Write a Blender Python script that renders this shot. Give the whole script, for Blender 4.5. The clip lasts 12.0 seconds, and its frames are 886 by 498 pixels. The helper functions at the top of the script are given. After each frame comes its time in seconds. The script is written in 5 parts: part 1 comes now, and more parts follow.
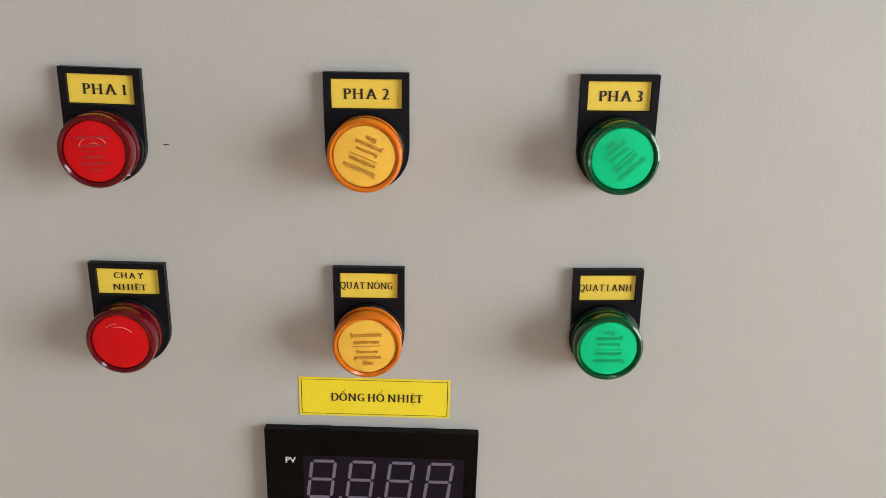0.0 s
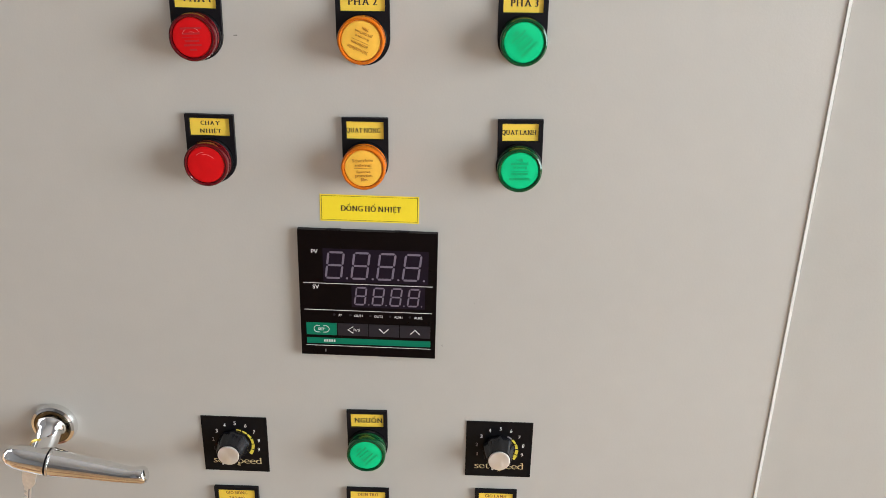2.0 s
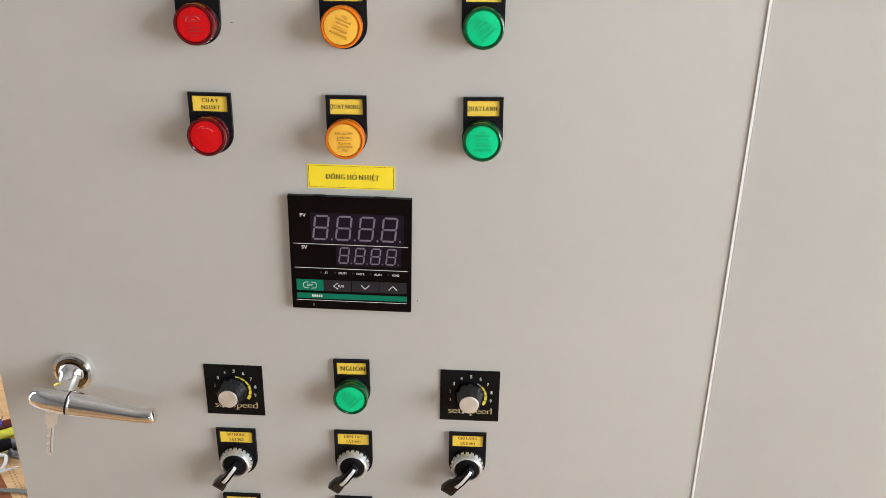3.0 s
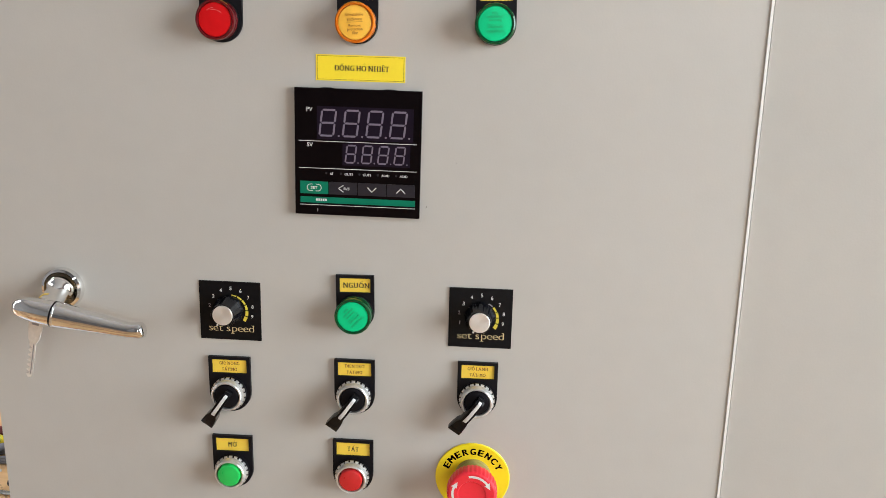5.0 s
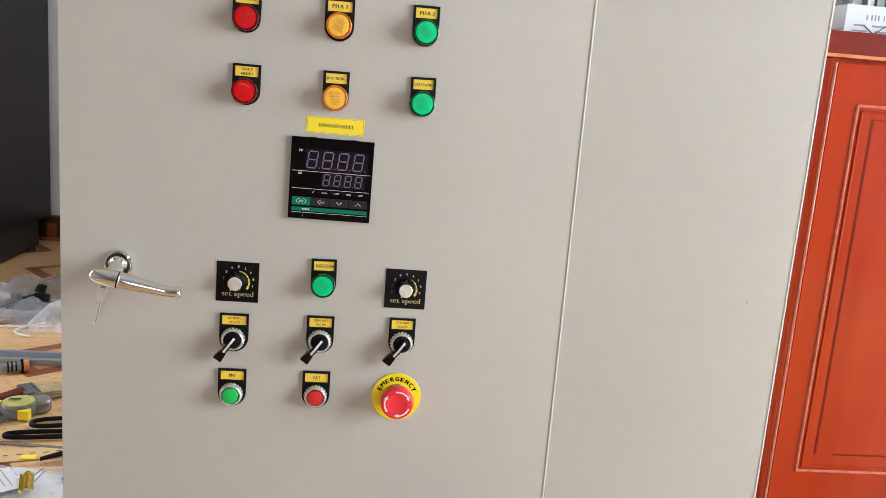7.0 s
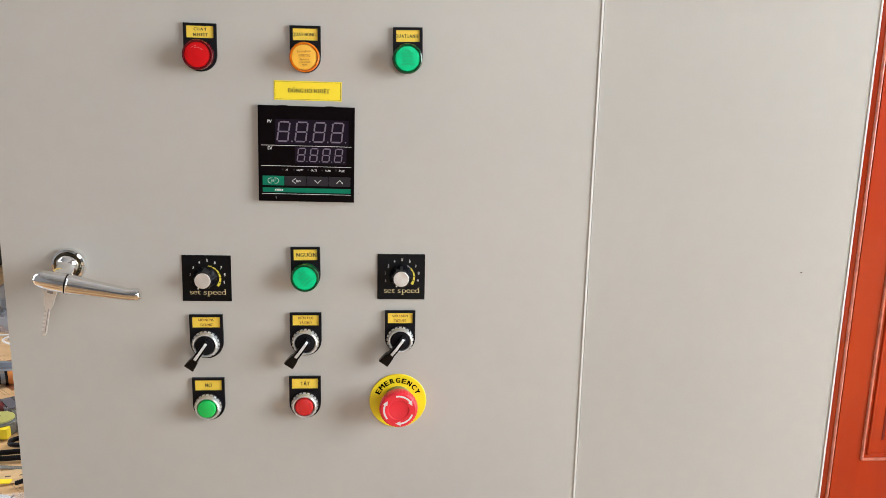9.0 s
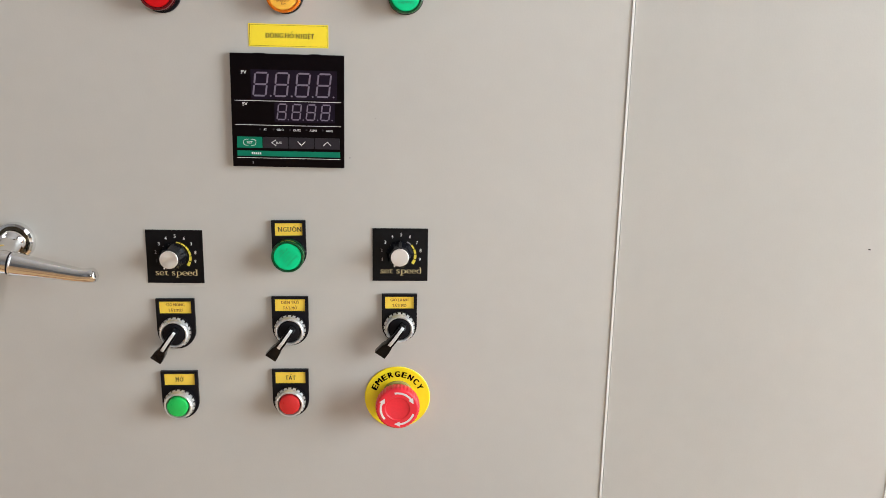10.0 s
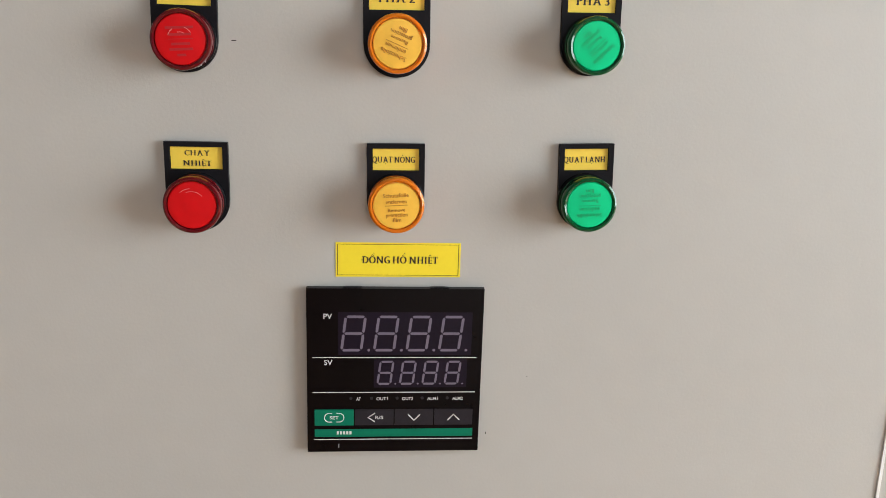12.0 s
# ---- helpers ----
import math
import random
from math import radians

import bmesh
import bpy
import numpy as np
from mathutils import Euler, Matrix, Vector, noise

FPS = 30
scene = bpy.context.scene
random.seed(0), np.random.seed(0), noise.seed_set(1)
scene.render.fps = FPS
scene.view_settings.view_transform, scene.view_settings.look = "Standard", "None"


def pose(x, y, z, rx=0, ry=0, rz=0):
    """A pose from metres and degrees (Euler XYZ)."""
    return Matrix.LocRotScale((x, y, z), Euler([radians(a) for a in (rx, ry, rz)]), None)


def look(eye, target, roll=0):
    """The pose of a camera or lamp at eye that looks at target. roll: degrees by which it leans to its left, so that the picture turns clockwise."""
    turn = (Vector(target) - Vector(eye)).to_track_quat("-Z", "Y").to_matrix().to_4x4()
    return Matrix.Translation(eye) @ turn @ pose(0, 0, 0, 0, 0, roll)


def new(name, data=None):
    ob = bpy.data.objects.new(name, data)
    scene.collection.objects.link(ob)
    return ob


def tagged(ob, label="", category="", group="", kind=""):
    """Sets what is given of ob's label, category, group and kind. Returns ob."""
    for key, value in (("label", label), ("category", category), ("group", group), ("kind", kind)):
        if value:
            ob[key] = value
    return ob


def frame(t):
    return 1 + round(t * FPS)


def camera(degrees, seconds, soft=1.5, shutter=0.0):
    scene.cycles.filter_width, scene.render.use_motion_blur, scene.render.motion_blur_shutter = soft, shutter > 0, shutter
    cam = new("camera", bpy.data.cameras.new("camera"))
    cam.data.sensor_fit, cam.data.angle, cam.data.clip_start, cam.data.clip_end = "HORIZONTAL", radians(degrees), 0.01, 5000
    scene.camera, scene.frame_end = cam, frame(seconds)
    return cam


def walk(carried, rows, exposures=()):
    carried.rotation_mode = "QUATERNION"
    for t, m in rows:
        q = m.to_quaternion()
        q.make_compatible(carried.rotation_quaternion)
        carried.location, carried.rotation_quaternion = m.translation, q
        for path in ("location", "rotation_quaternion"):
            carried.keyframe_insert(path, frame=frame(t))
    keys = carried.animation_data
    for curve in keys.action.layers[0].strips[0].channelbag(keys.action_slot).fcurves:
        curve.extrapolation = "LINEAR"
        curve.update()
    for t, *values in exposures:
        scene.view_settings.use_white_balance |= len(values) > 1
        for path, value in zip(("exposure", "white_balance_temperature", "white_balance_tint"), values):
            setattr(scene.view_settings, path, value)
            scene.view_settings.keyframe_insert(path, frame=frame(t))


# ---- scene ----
cam = camera(57.1, 12.0, soft=0.7)
PATH = [
    (0, (0.031, -0.321, 0.721), (0.033, 1.567, 0.063), 1.0),
    (0.5, (0.032, -0.368, 0.73), (0.049, 1.507, 0.037), 1.2),
    (1, (0.039, -0.414, 0.749), (0.09, 1.448, 0.022), 1.6),
    (1.5, (0.05, -0.462, 0.725), (0.047, 1.373, -0.071), 1.1),
    (2, (0.065, -0.519, 0.719), (0.019, 1.336, -0.026), 0.9),
    (2.5, (0.088, -0.566, 0.708), (0.01, 1.285, -0.044), 0.7),
    (3, (0.097, -0.591, 0.725), (0.021, 1.257, -0.037), 0.7),
    (3.5, (0.075, -0.591, 0.643), (0.05, 1.251, -0.134), 1.0),
    (3.7, (0.06, -0.578, 0.616), (0.084, 1.276, -0.134), 1.7),
    (5.3, (0.11, -0.643, 0.552), (-0.03, 1.31, 0.144), 1.2),
    (5.5, (0.11, -0.674, 0.559), (0.005, 1.287, 0.182), 0.2),
    (6, (0.071, -0.824, 0.555), (0.063, 1.134, 0.146), 1.3),
    (6.5, (0.054, -0.919, 0.584), (0.189, 1.035, 0.181), 3.5),
    (7, (0.041, -0.967, 0.586), (0.239, 0.987, 0.211), 4.5),
    (7.2, (0.031, -0.98, 0.595), (0.232, 0.978, 0.242), 4.8),
    (8.8, (0.079, -0.865, 0.573), (0.236, 1.079, 0.134), 1.9),
    (9, (0.081, -0.834, 0.558), (0.22, 1.117, 0.137), 1.2),
    (9.5, (0.093, -0.778, 0.539), (0.177, 1.166, 0.079), 0.7),
    (10, (0.099, -0.717, 0.53), (0.198, 1.223, 0.052), 0.9),
    (10.5, (0.111, -0.636, 0.542), (0.11, 1.298, 0.033), -1.1),
    (11, (0.134, -0.568, 0.587), (0.029, 1.379, 0.139), -1.3),
    (11.5, (0.087, -0.51, 0.612), (0.081, 1.45, 0.213), -0.8),
    (12, (-0.01, -0.424, 0.652), (0.154, 1.508, 0.162), 1.1),
]
walk(cam, [(t, look(eye, target, roll)) for t, eye, target, roll in PATH], [(0, -0.19), (1.5, -0.14), (3.5, -0.05), (6, -0.07), (9, -0.03), (10.5, -0.06), (12, -0.13)])

# ---- light ----
world = bpy.data.worlds.new("world")
scene.world = world
world.use_nodes = True
wn = world.node_tree.nodes
sky = wn.new("ShaderNodeTexSky")
sky.sky_type, sky.sun_disc = "NISHITA", False
sky.sun_elevation, sky.sun_rotation = radians(59.4), radians(68.2)
world.node_tree.links.new(sky.outputs[0], wn["Background"].inputs[0])
wn["Background"].inputs[1].default_value = 0.12

sun_data = bpy.data.lights.new("sun", "SUN")
sun_data.energy, sun_data.angle, sun_data.color = 3.0, radians(0.5), (1.0, 0.95, 0.88)
sun = new("sun", sun_data)
sun.matrix_world = look((5.5, 2.2, 10.0), (0, 0, 0))


def area_lamp(name, place, target, width, height, watts, color):
    data = bpy.data.lights.new(name, "AREA")
    data.shape, data.size, data.size_y, data.energy, data.color = "RECTANGLE", width, height, watts, color
    ob = new(name, data)
    ob.matrix_world = look(place, target)
    return ob


area_lamp("window_daylight", (2.17, -0.92, 0.84), (0.0, -0.92, 0.84), 1.3, 1.4, 97, (0.86, 0.95, 1.0))
# added fill lamps: south for the front, north and west for the floor
area_lamp("south_fill", (0.90, -6.46, 1.75), (0.90, 0, 1.75), 1.6, 0.9, 62, (0.90, 0.955, 1.0))
area_lamp("north_fill", (0.80, 1.805, 1.55), (0.80, 0, 1.55), 1.1, 1.0, 72, (0.96, 0.97, 1.0))
area_lamp("west_fill", (-1.92, 0.32, 1.1), (0.0, 0.32, 1.1), 0.52, 1.9, 34, (0.96, 0.97, 1.0))

# ---- materials ----


class Nodes:
    """A node material with a few shorthands."""

    def __init__(self, name):
        self.mat = bpy.data.materials.new(name)
        self.mat.use_nodes = True
        self.tree = self.mat.node_tree
        self.bsdf = self.tree.nodes["Principled BSDF"]
        self.coord = self.tree.nodes.new("ShaderNodeTexCoord").outputs["Object"]

    def link(self, a, b):
        self.tree.links.new(a, b)

    def put(self, socket, value):
        if isinstance(value, bpy.types.NodeSocket):
            self.link(value, socket)
        else:
            socket.default_value = value

    def math(self, op, a, b=0.0, c=0.0):
        n = self.tree.nodes.new("ShaderNodeMath")
        n.operation = op
        for s, v in zip(n.inputs, (a, b, c)):
            self.put(s, v)
        return n.outputs[0]

    def mapping(self, scale=(1, 1, 1), turn=0.0):
        n = self.tree.nodes.new("ShaderNodeMapping")
        n.inputs["Scale"].default_value, n.inputs["Rotation"].default_value = scale, (0, 0, turn)
        self.link(self.coord, n.inputs["Vector"])
        return n.outputs[0]

    def noise(self, scale, detail=4.0, vector=None, rough=0.55):
        n = self.tree.nodes.new("ShaderNodeTexNoise")
        n.inputs["Scale"].default_value, n.inputs["Detail"].default_value = scale, detail
        n.inputs["Roughness"].default_value = rough
        self.link(vector or self.coord, n.inputs["Vector"])
        return n.outputs["Fac"]

    def ramp(self, fac, stops):
        n = self.tree.nodes.new("ShaderNodeValToRGB")
        e = n.color_ramp.elements
        while len(e) < len(stops):
            e.new(0.5)
        for el, (p, c) in zip(e, stops):
            el.position, el.color = p, (*c, 1)
        self.link(fac, n.inputs[0])
        return n.outputs[0]

    def mix(self, fac, a, b):
        n = self.tree.nodes.new("ShaderNodeMix")
        n.data_type = "RGBA"
        self.put(n.inputs[0], fac)
        for s, v in ((n.inputs[6], a), (n.inputs[7], b)):
            self.put(s, (*v, 1) if isinstance(v, tuple) else v)
        return n.outputs[2]

    def bump(self, height, strength, distance):
        n = self.tree.nodes.new("ShaderNodeBump")
        n.inputs["Strength"].default_value, n.inputs["Distance"].default_value = strength, distance
        self.link(height, n.inputs["Height"])
        self.link(n.outputs[0], self.bsdf.inputs["Normal"])

    def set(self, **values):
        for key, v in values.items():
            s = self.bsdf.inputs[key.replace("_", " ")]
            self.put(s, (*v, 1) if isinstance(v, tuple) else v)
        return self


def surface(name, color, rough=0.5, metal=0.0, vary=0.12, scale=60.0, grain=0.0, grain_scale=600.0, **more):
    """A plain material with mottling at two scales, and a fine relief."""
    m = Nodes(name)
    big, small = m.noise(scale, 3.0), m.noise(scale * 9, 2.0)
    fac = m.math("ADD", m.math("MULTIPLY", big, 0.65), m.math("MULTIPLY", small, 0.35))
    dark, light = tuple(c * (1 - vary) for c in color), tuple(min(1.0, c * (1 + vary)) for c in color)
    m.set(Base_Color=m.ramp(fac, [(0.3, dark), (0.7, light)]), Metallic=metal, **more)
    m.set(Roughness=m.math("ADD", m.math("MULTIPLY", big, 0.16 * rough), rough * 0.92))
    if grain:
        m.bump(m.noise(grain_scale, 3.0), grain, 0.0004)
    return m.mat


def powder_coat():
    """Grey-beige textured paint on sheet metal, with faint stains."""
    m = Nodes("powder_coat")
    stain, fine = m.noise(3.2, 5.0), m.noise(45.0, 3.0)
    fac = m.math("ADD", m.math("MULTIPLY", stain, 0.7), m.math("MULTIPLY", fine, 0.3))
    m.set(Base_Color=m.ramp(fac, [(0.3, (0.481, 0.456, 0.423)), (0.7, (0.532, 0.502, 0.464))]))
    m.set(Roughness=m.math("ADD", m.math("MULTIPLY", fine, 0.10), 0.44), Specular_IOR_Level=0.4)
    wrinkle = m.math("ADD", m.noise(560.0, 3.0, rough=0.6), m.math("MULTIPLY", m.noise(75.0, 2.0), 0.6))
    m.bump(wrinkle, 0.16, 0.0006)
    return m.mat


def patterned_floor():
    """Honey-coloured printed floor: square fields with brown rings, and cream borders with a chain of dark marks."""
    m = Nodes("patterned_floor")
    moved = m.tree.nodes.new("ShaderNodeVectorMath")
    moved.inputs[1].default_value = (0.003, 0.045, 0.0)
    m.link(m.coord, moved.inputs[0])
    m.coord = moved.outputs[0]
    turned = m.mapping((1, 1, 1), radians(-42))
    sep = m.tree.nodes.new("ShaderNodeSeparateXYZ")
    m.link(turned, sep.inputs[0])
    local = []
    for axis, size, shift in ((0, 0.315, 40.308), (1, 0.355, 37.941)):
        cell = m.math("ADD", m.math("DIVIDE", sep.outputs[axis], size), shift)
        local.append(m.math("MULTIPLY", m.math("ABSOLUTE", m.math("SUBTRACT", m.math("FRACT", cell), 0.5)), size))
    far, near = m.math("MAXIMUM", *local), m.math("MINIMUM", *local)
    ring = m.math("MULTIPLY", m.math("GREATER_THAN", far, 0.050), m.math("LESS_THAN", far, 0.0825))
    border = m.math("GREATER_THAN", far, 0.0825)
    dash = m.math("GREATER_THAN", m.math("SINE", m.math("MULTIPLY", near, 900.0)), -0.2)
    chain = None
    for c in (0.0925, 0.0975, 0.1160, 0.1210):
        line = m.math("LESS_THAN", m.math("ABSOLUTE", m.math("SUBTRACT", far, c)), 0.0010)
        chain = line if chain is None else m.math("ADD", chain, line)
    chain = m.math("MULTIPLY", m.math("MULTIPLY", chain, dash), 0.6)
    stretched = m.mapping((3.0, 38.0, 1.0), radians(-31))
    wood = m.noise(2.6, 6.0, stretched, 0.6)
    field = m.ramp(wood, [(0.25, (0.46, 0.225, 0.088)), (0.55, (0.59, 0.32, 0.135)), (0.8, (0.66, 0.40, 0.19))])
    brown = m.ramp(wood, [(0.25, (0.15, 0.048, 0.020)), (0.75, (0.30, 0.105, 0.044))])
    cream = m.ramp(wood, [(0.25, (0.52, 0.31, 0.145)), (0.75, (0.71, 0.47, 0.245))])
    c = m.mix(ring, field, brown)
    c = m.mix(border, c, cream)
    c = m.mix(chain, c, (0.17, 0.10, 0.055))
    m.set(Base_Color=c, Roughness=m.math("ADD", m.math("MULTIPLY", m.noise(30, 3), 0.12), 0.26))
    m.bump(wood, 0.06, 0.0006)
    return m.mat


def varnished_wood():
    """Glossy red-brown lacquered wood with upright grain."""
    m = Nodes("varnished_red_wood")
    grain = m.noise(2.2, 5.0, m.mapping((14.0, 14.0, 1.2)), 0.5)
    cloud = m.noise(7.0, 3.0)
    a = m.ramp(grain, [(0.2, (0.22, 0.013, 0.004)), (0.5, (0.31, 0.025, 0.005)), (0.8, (0.39, 0.037, 0.007))])
    # level streaks and clouds in the colour stand for soft reflections in the lacquer
    sheen_streak = m.noise(1.6, 3.0, m.mapping((1.0, 1.0, 7.0)))
    a = m.mix(m.math("MULTIPLY", sheen_streak, 0.45), a, (0.20, 0.010, 0.004))
    m.set(Base_Color=m.mix(m.math("MULTIPLY", cloud, 0.6), a, (0.46, 0.046, 0.007)), Roughness=0.26, Specular_IOR_Level=0.10)
    m.set(Coat_Weight=0.5, Coat_Roughness=0.10)
    m.bump(grain, 0.05, 0.0008)
    return m.mat


def clear_film(name="clear_film", color=(0.78, 0.80, 0.83), least=0.04):
    """Thin cloudy polythene."""
    m = Nodes(name)
    m.set(Base_Color=color, Roughness=0.24, Alpha=m.math("ADD", m.math("MULTIPLY", m.noise(18, 3), 0.60), least))
    m.bump(m.noise(26, 3), 0.35, 0.002)
    return m.mat


def brushed_cap():
    """Spun aluminium, scratched in circles."""
    m = Nodes("spun_aluminium")
    m.set(Base_Color=(0.80, 0.77, 0.74), Metallic=0.75, Roughness=0.42, Anisotropic=0.55)
    t = m.tree.nodes.new("ShaderNodeTangent")
    t.direction_type, t.axis = "RADIAL", "Y"
    m.link(t.outputs[0], m.bsdf.inputs["Tangent"])
    m.bump(m.noise(1500, 2), 0.06, 0.0002)
    return m.mat


def lens(name, color, rim):
    m = Nodes(name)
    shade = m.ramp(m.noise(140, 3), [(0.3, tuple(c * 0.9 for c in color)), (0.7, color)])
    if rim:
        m.set(Base_Color=shade, Roughness=0.10, Transmission_Weight=0.35, IOR=1.46)
    else:
        m.set(Base_Color=shade, Roughness=0.38, Specular_IOR_Level=0.14)
        m.bump(m.noise(500, 2), 0.05, 0.0003)
    return m.mat


PAINT = powder_coat()
FLOOR = patterned_floor()
RED_WOOD = varnished_wood()
FILM = clear_film()
# same film, greyed for the bag's shadow and the dark parts behind it
SHADED_FILM = clear_film("shaded_cloudy_film", (0.40, 0.41, 0.44), 0.18)
CAP = brushed_cap()
BLACK = surface("black_plastic", (0.008, 0.007, 0.009), 0.45, grain=0.15, vary=0.3, Specular_IOR_Level=0.12)
SATIN_BLACK = surface("satin_black_plastic", (0.006, 0.006, 0.007), 0.22, vary=0.3, Specular_IOR_Level=0.13)
KNOB_BLACK = surface("polished_black_knob", (0.005, 0.005, 0.007), 0.12, vary=0.2, Specular_IOR_Level=0.5)
BEZEL = surface("glossy_black_bezel", (0.004, 0.0025, 0.003), 0.18, vary=0.3, Specular_IOR_Level=0.09)
SCREEN = surface("display_window", (0.014, 0.009, 0.017), 0.18, vary=0.15, Specular_IOR_Level=0.09)
SEGMENT = surface("unlit_display_segment", (0.19, 0.155, 0.205), 0.5, vary=0.1, Specular_IOR_Level=0.1)
KEYPAD = surface("dark_grey_keypad", (0.024, 0.020, 0.025), 0.5, vary=0.2, Specular_IOR_Level=0.15)
PANEL_GREEN = surface("panel_green", (0.002, 0.175, 0.100), 0.45, vary=0.1, Specular_IOR_Level=0.15)
WHITE_INK = surface("white_ink", (0.74, 0.72, 0.71), 0.55, vary=0.06)
GREY_INK = surface("grey_ink", (0.25, 0.23, 0.24), 0.55, vary=0.1)
BLACK_INK = surface("black_ink", (0.020, 0.010, 0.008), 0.6, vary=0.2)
BROWN_INK = surface("brown_ink", (0.24, 0.075, 0.012), 0.6, vary=0.2)
GOLD_INK = surface("gold_ink", (0.62, 0.50, 0.27), 0.45, vary=0.15)
YELLOW_INK = surface("yellow_ink", (0.72, 0.58, 0.06), 0.5, vary=0.1)
LABEL = surface("yellow_label_card", (0.96, 0.65, 0.070), 0.55, vary=0.05, scale=90)
STICKER = surface("yellow_sticker_paper", (0.98, 0.75, 0.028), 0.45, vary=0.04, scale=50)
CHROME = surface("chrome", (0.82, 0.81, 0.80), 0.05, 1.0, vary=0.05, scale=90)
# dark chrome: holds the rose's dark reflections and the shadow under the lever
SHADED_CHROME = surface("shaded_chrome", (0.20, 0.17, 0.12), 0.16, 1.0, vary=0.5, scale=70)
STEEL = surface("satin_steel", (0.70, 0.70, 0.70), 0.27, 1.0, vary=0.10, scale=200)
RING_METAL = surface("dull_nickel", (0.70, 0.70, 0.70), 0.38, 0.75, vary=0.18, scale=260)
BRASS = surface("brass", (0.85, 0.62, 0.14), 0.36, 0.8, vary=0.15)
ESTOP_RED = surface("stop_red_plastic", (0.86, 0.026, 0.045), 0.33, vary=0.06)
ESTOP_YELLOW = surface("stop_yellow_plastic", (0.93, 0.73, 0.015), 0.40, vary=0.04)
COLLAR = surface("dull_yellow_collar", (0.36, 0.31, 0.10), 0.5, vary=0.1)
BUTTON_GREEN = surface("button_green", (0.012, 0.55, 0.10), 0.28, vary=0.06)
BUTTON_RED = surface("button_red", (0.62, 0.022, 0.024), 0.28, vary=0.06)
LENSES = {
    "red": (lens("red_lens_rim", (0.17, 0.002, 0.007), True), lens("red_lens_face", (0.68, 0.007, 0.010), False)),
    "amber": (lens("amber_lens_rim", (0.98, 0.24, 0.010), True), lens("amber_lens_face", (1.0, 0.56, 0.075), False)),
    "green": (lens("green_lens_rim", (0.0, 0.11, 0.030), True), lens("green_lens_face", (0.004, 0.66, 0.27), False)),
}
LENS_INK = {
    "red": surface("dark_red_ink", (0.46, 0.008, 0.012), 0.5, vary=0.2),
    "amber": surface("amber_film_ink", (0.46, 0.17, 0.018), 0.5, vary=0.2),
    "green": surface("dark_green_ink", (0.003, 0.40, 0.150), 0.5, vary=0.2),
}
# pale pink that paints the highlights on creased film
CREASE = surface("film_crease_highlight", (0.80, 0.30, 0.28), 0.3, vary=0.1)
# near-white colour for sheet edges that catch the window light
EDGE_GLINT = surface("pale_edge_glint", (0.78, 0.76, 0.72), 0.4, vary=0.05)
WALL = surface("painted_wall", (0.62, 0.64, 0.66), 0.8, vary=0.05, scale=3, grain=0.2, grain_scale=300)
# unseen walls and ceiling, darkened to cut bounce and deepen chrome reflections
FAR_WALL = surface("darkened_unseen_wall", (0.26, 0.26, 0.27), 0.8, vary=0.05, scale=3)
CEILING = surface("darkened_unseen_ceiling", (0.34, 0.34, 0.34), 0.85, vary=0.04, scale=2)
SKIRT = surface("brown_skirting", (0.22, 0.060, 0.024), 0.35, vary=0.3, scale=14)
SKIRT_DARK = surface("dark_skirting", (0.050, 0.014, 0.008), 0.4, vary=0.3, scale=14)
FRIDGE = surface("dark_grey_lacquer", (0.012, 0.009, 0.011), 0.30, vary=0.12, scale=5, Specular_IOR_Level=0.2)
FRIDGE_BASE = surface("black_base", (0.008, 0.006, 0.007), 0.5, vary=0.3)
FRIDGE_EDGE = surface("grey_edge_strip", (0.12, 0.11, 0.12), 0.4, vary=0.1)
EDGE_WOOD = surface("worn_pale_edge", (0.58, 0.165, 0.048), 0.3, vary=0.2, scale=40)
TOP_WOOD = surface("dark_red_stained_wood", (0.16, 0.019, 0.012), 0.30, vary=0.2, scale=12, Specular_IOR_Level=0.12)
DARK_GROOVE = surface("dark_groove", (0.15, 0.013, 0.005), 0.6, vary=0.3, Specular_IOR_Level=0.1)
# paler red: the highlight on the rounded beads is put into the colour
BEAD_SHEEN = surface("red_bead_sheen", (0.50, 0.15, 0.095), 0.14, vary=0.35, scale=60)
CARTON = surface("white_carton", (0.55, 0.57, 0.61), 0.6, vary=0.05, scale=20)
PAPER = surface("white_paper", (0.60, 0.615, 0.64), 0.65, vary=0.05, scale=20)
TEAL = surface("teal_folder", (0.20, 0.34, 0.37), 0.4, vary=0.12)
PALE_TEAL = surface("pale_teal_file", (0.40, 0.52, 0.55), 0.35, vary=0.1)
GREY_FILE = surface("grey_file", (0.22, 0.24, 0.25), 0.5, vary=0.2)
ALUMINIUM = surface("grey_rail_metal", (0.42, 0.45, 0.50), 0.35, 0.6, vary=0.1)
GREY_PLASTIC = surface("grey_plastic", (0.20, 0.20, 0.22), 0.45, vary=0.15)
MAROON = surface("maroon_grip", (0.13, 0.018, 0.016), 0.4, vary=0.25)
CLOUDY = surface("cloudy_plastic", (0.42, 0.42, 0.38), 0.22, vary=0.12, Transmission_Weight=0.6)
COIL = surface("coil_seen_through_plastic", (0.46, 0.44, 0.14), 0.3, vary=0.15)
BRISTLE = surface("pale_bristle", (0.52, 0.44, 0.26), 0.6, vary=0.3, scale=120, grain=0.6, grain_scale=900)
KEY_METAL = surface("nickel_key_metal", (0.80, 0.76, 0.72), 0.30, 0.55, vary=0.12, scale=300)
GOLD_FOIL = surface("gold_foil", (0.90, 0.66, 0.14), 0.22, 0.85, vary=0.25, scale=200)
ORANGE = surface("orange_lens", (0.62, 0.22, 0.05), 0.3, vary=0.1)
STRIP_WOOD = surface("pale_wood_strip", (0.62, 0.42, 0.22), 0.5, vary=0.15, scale=50)
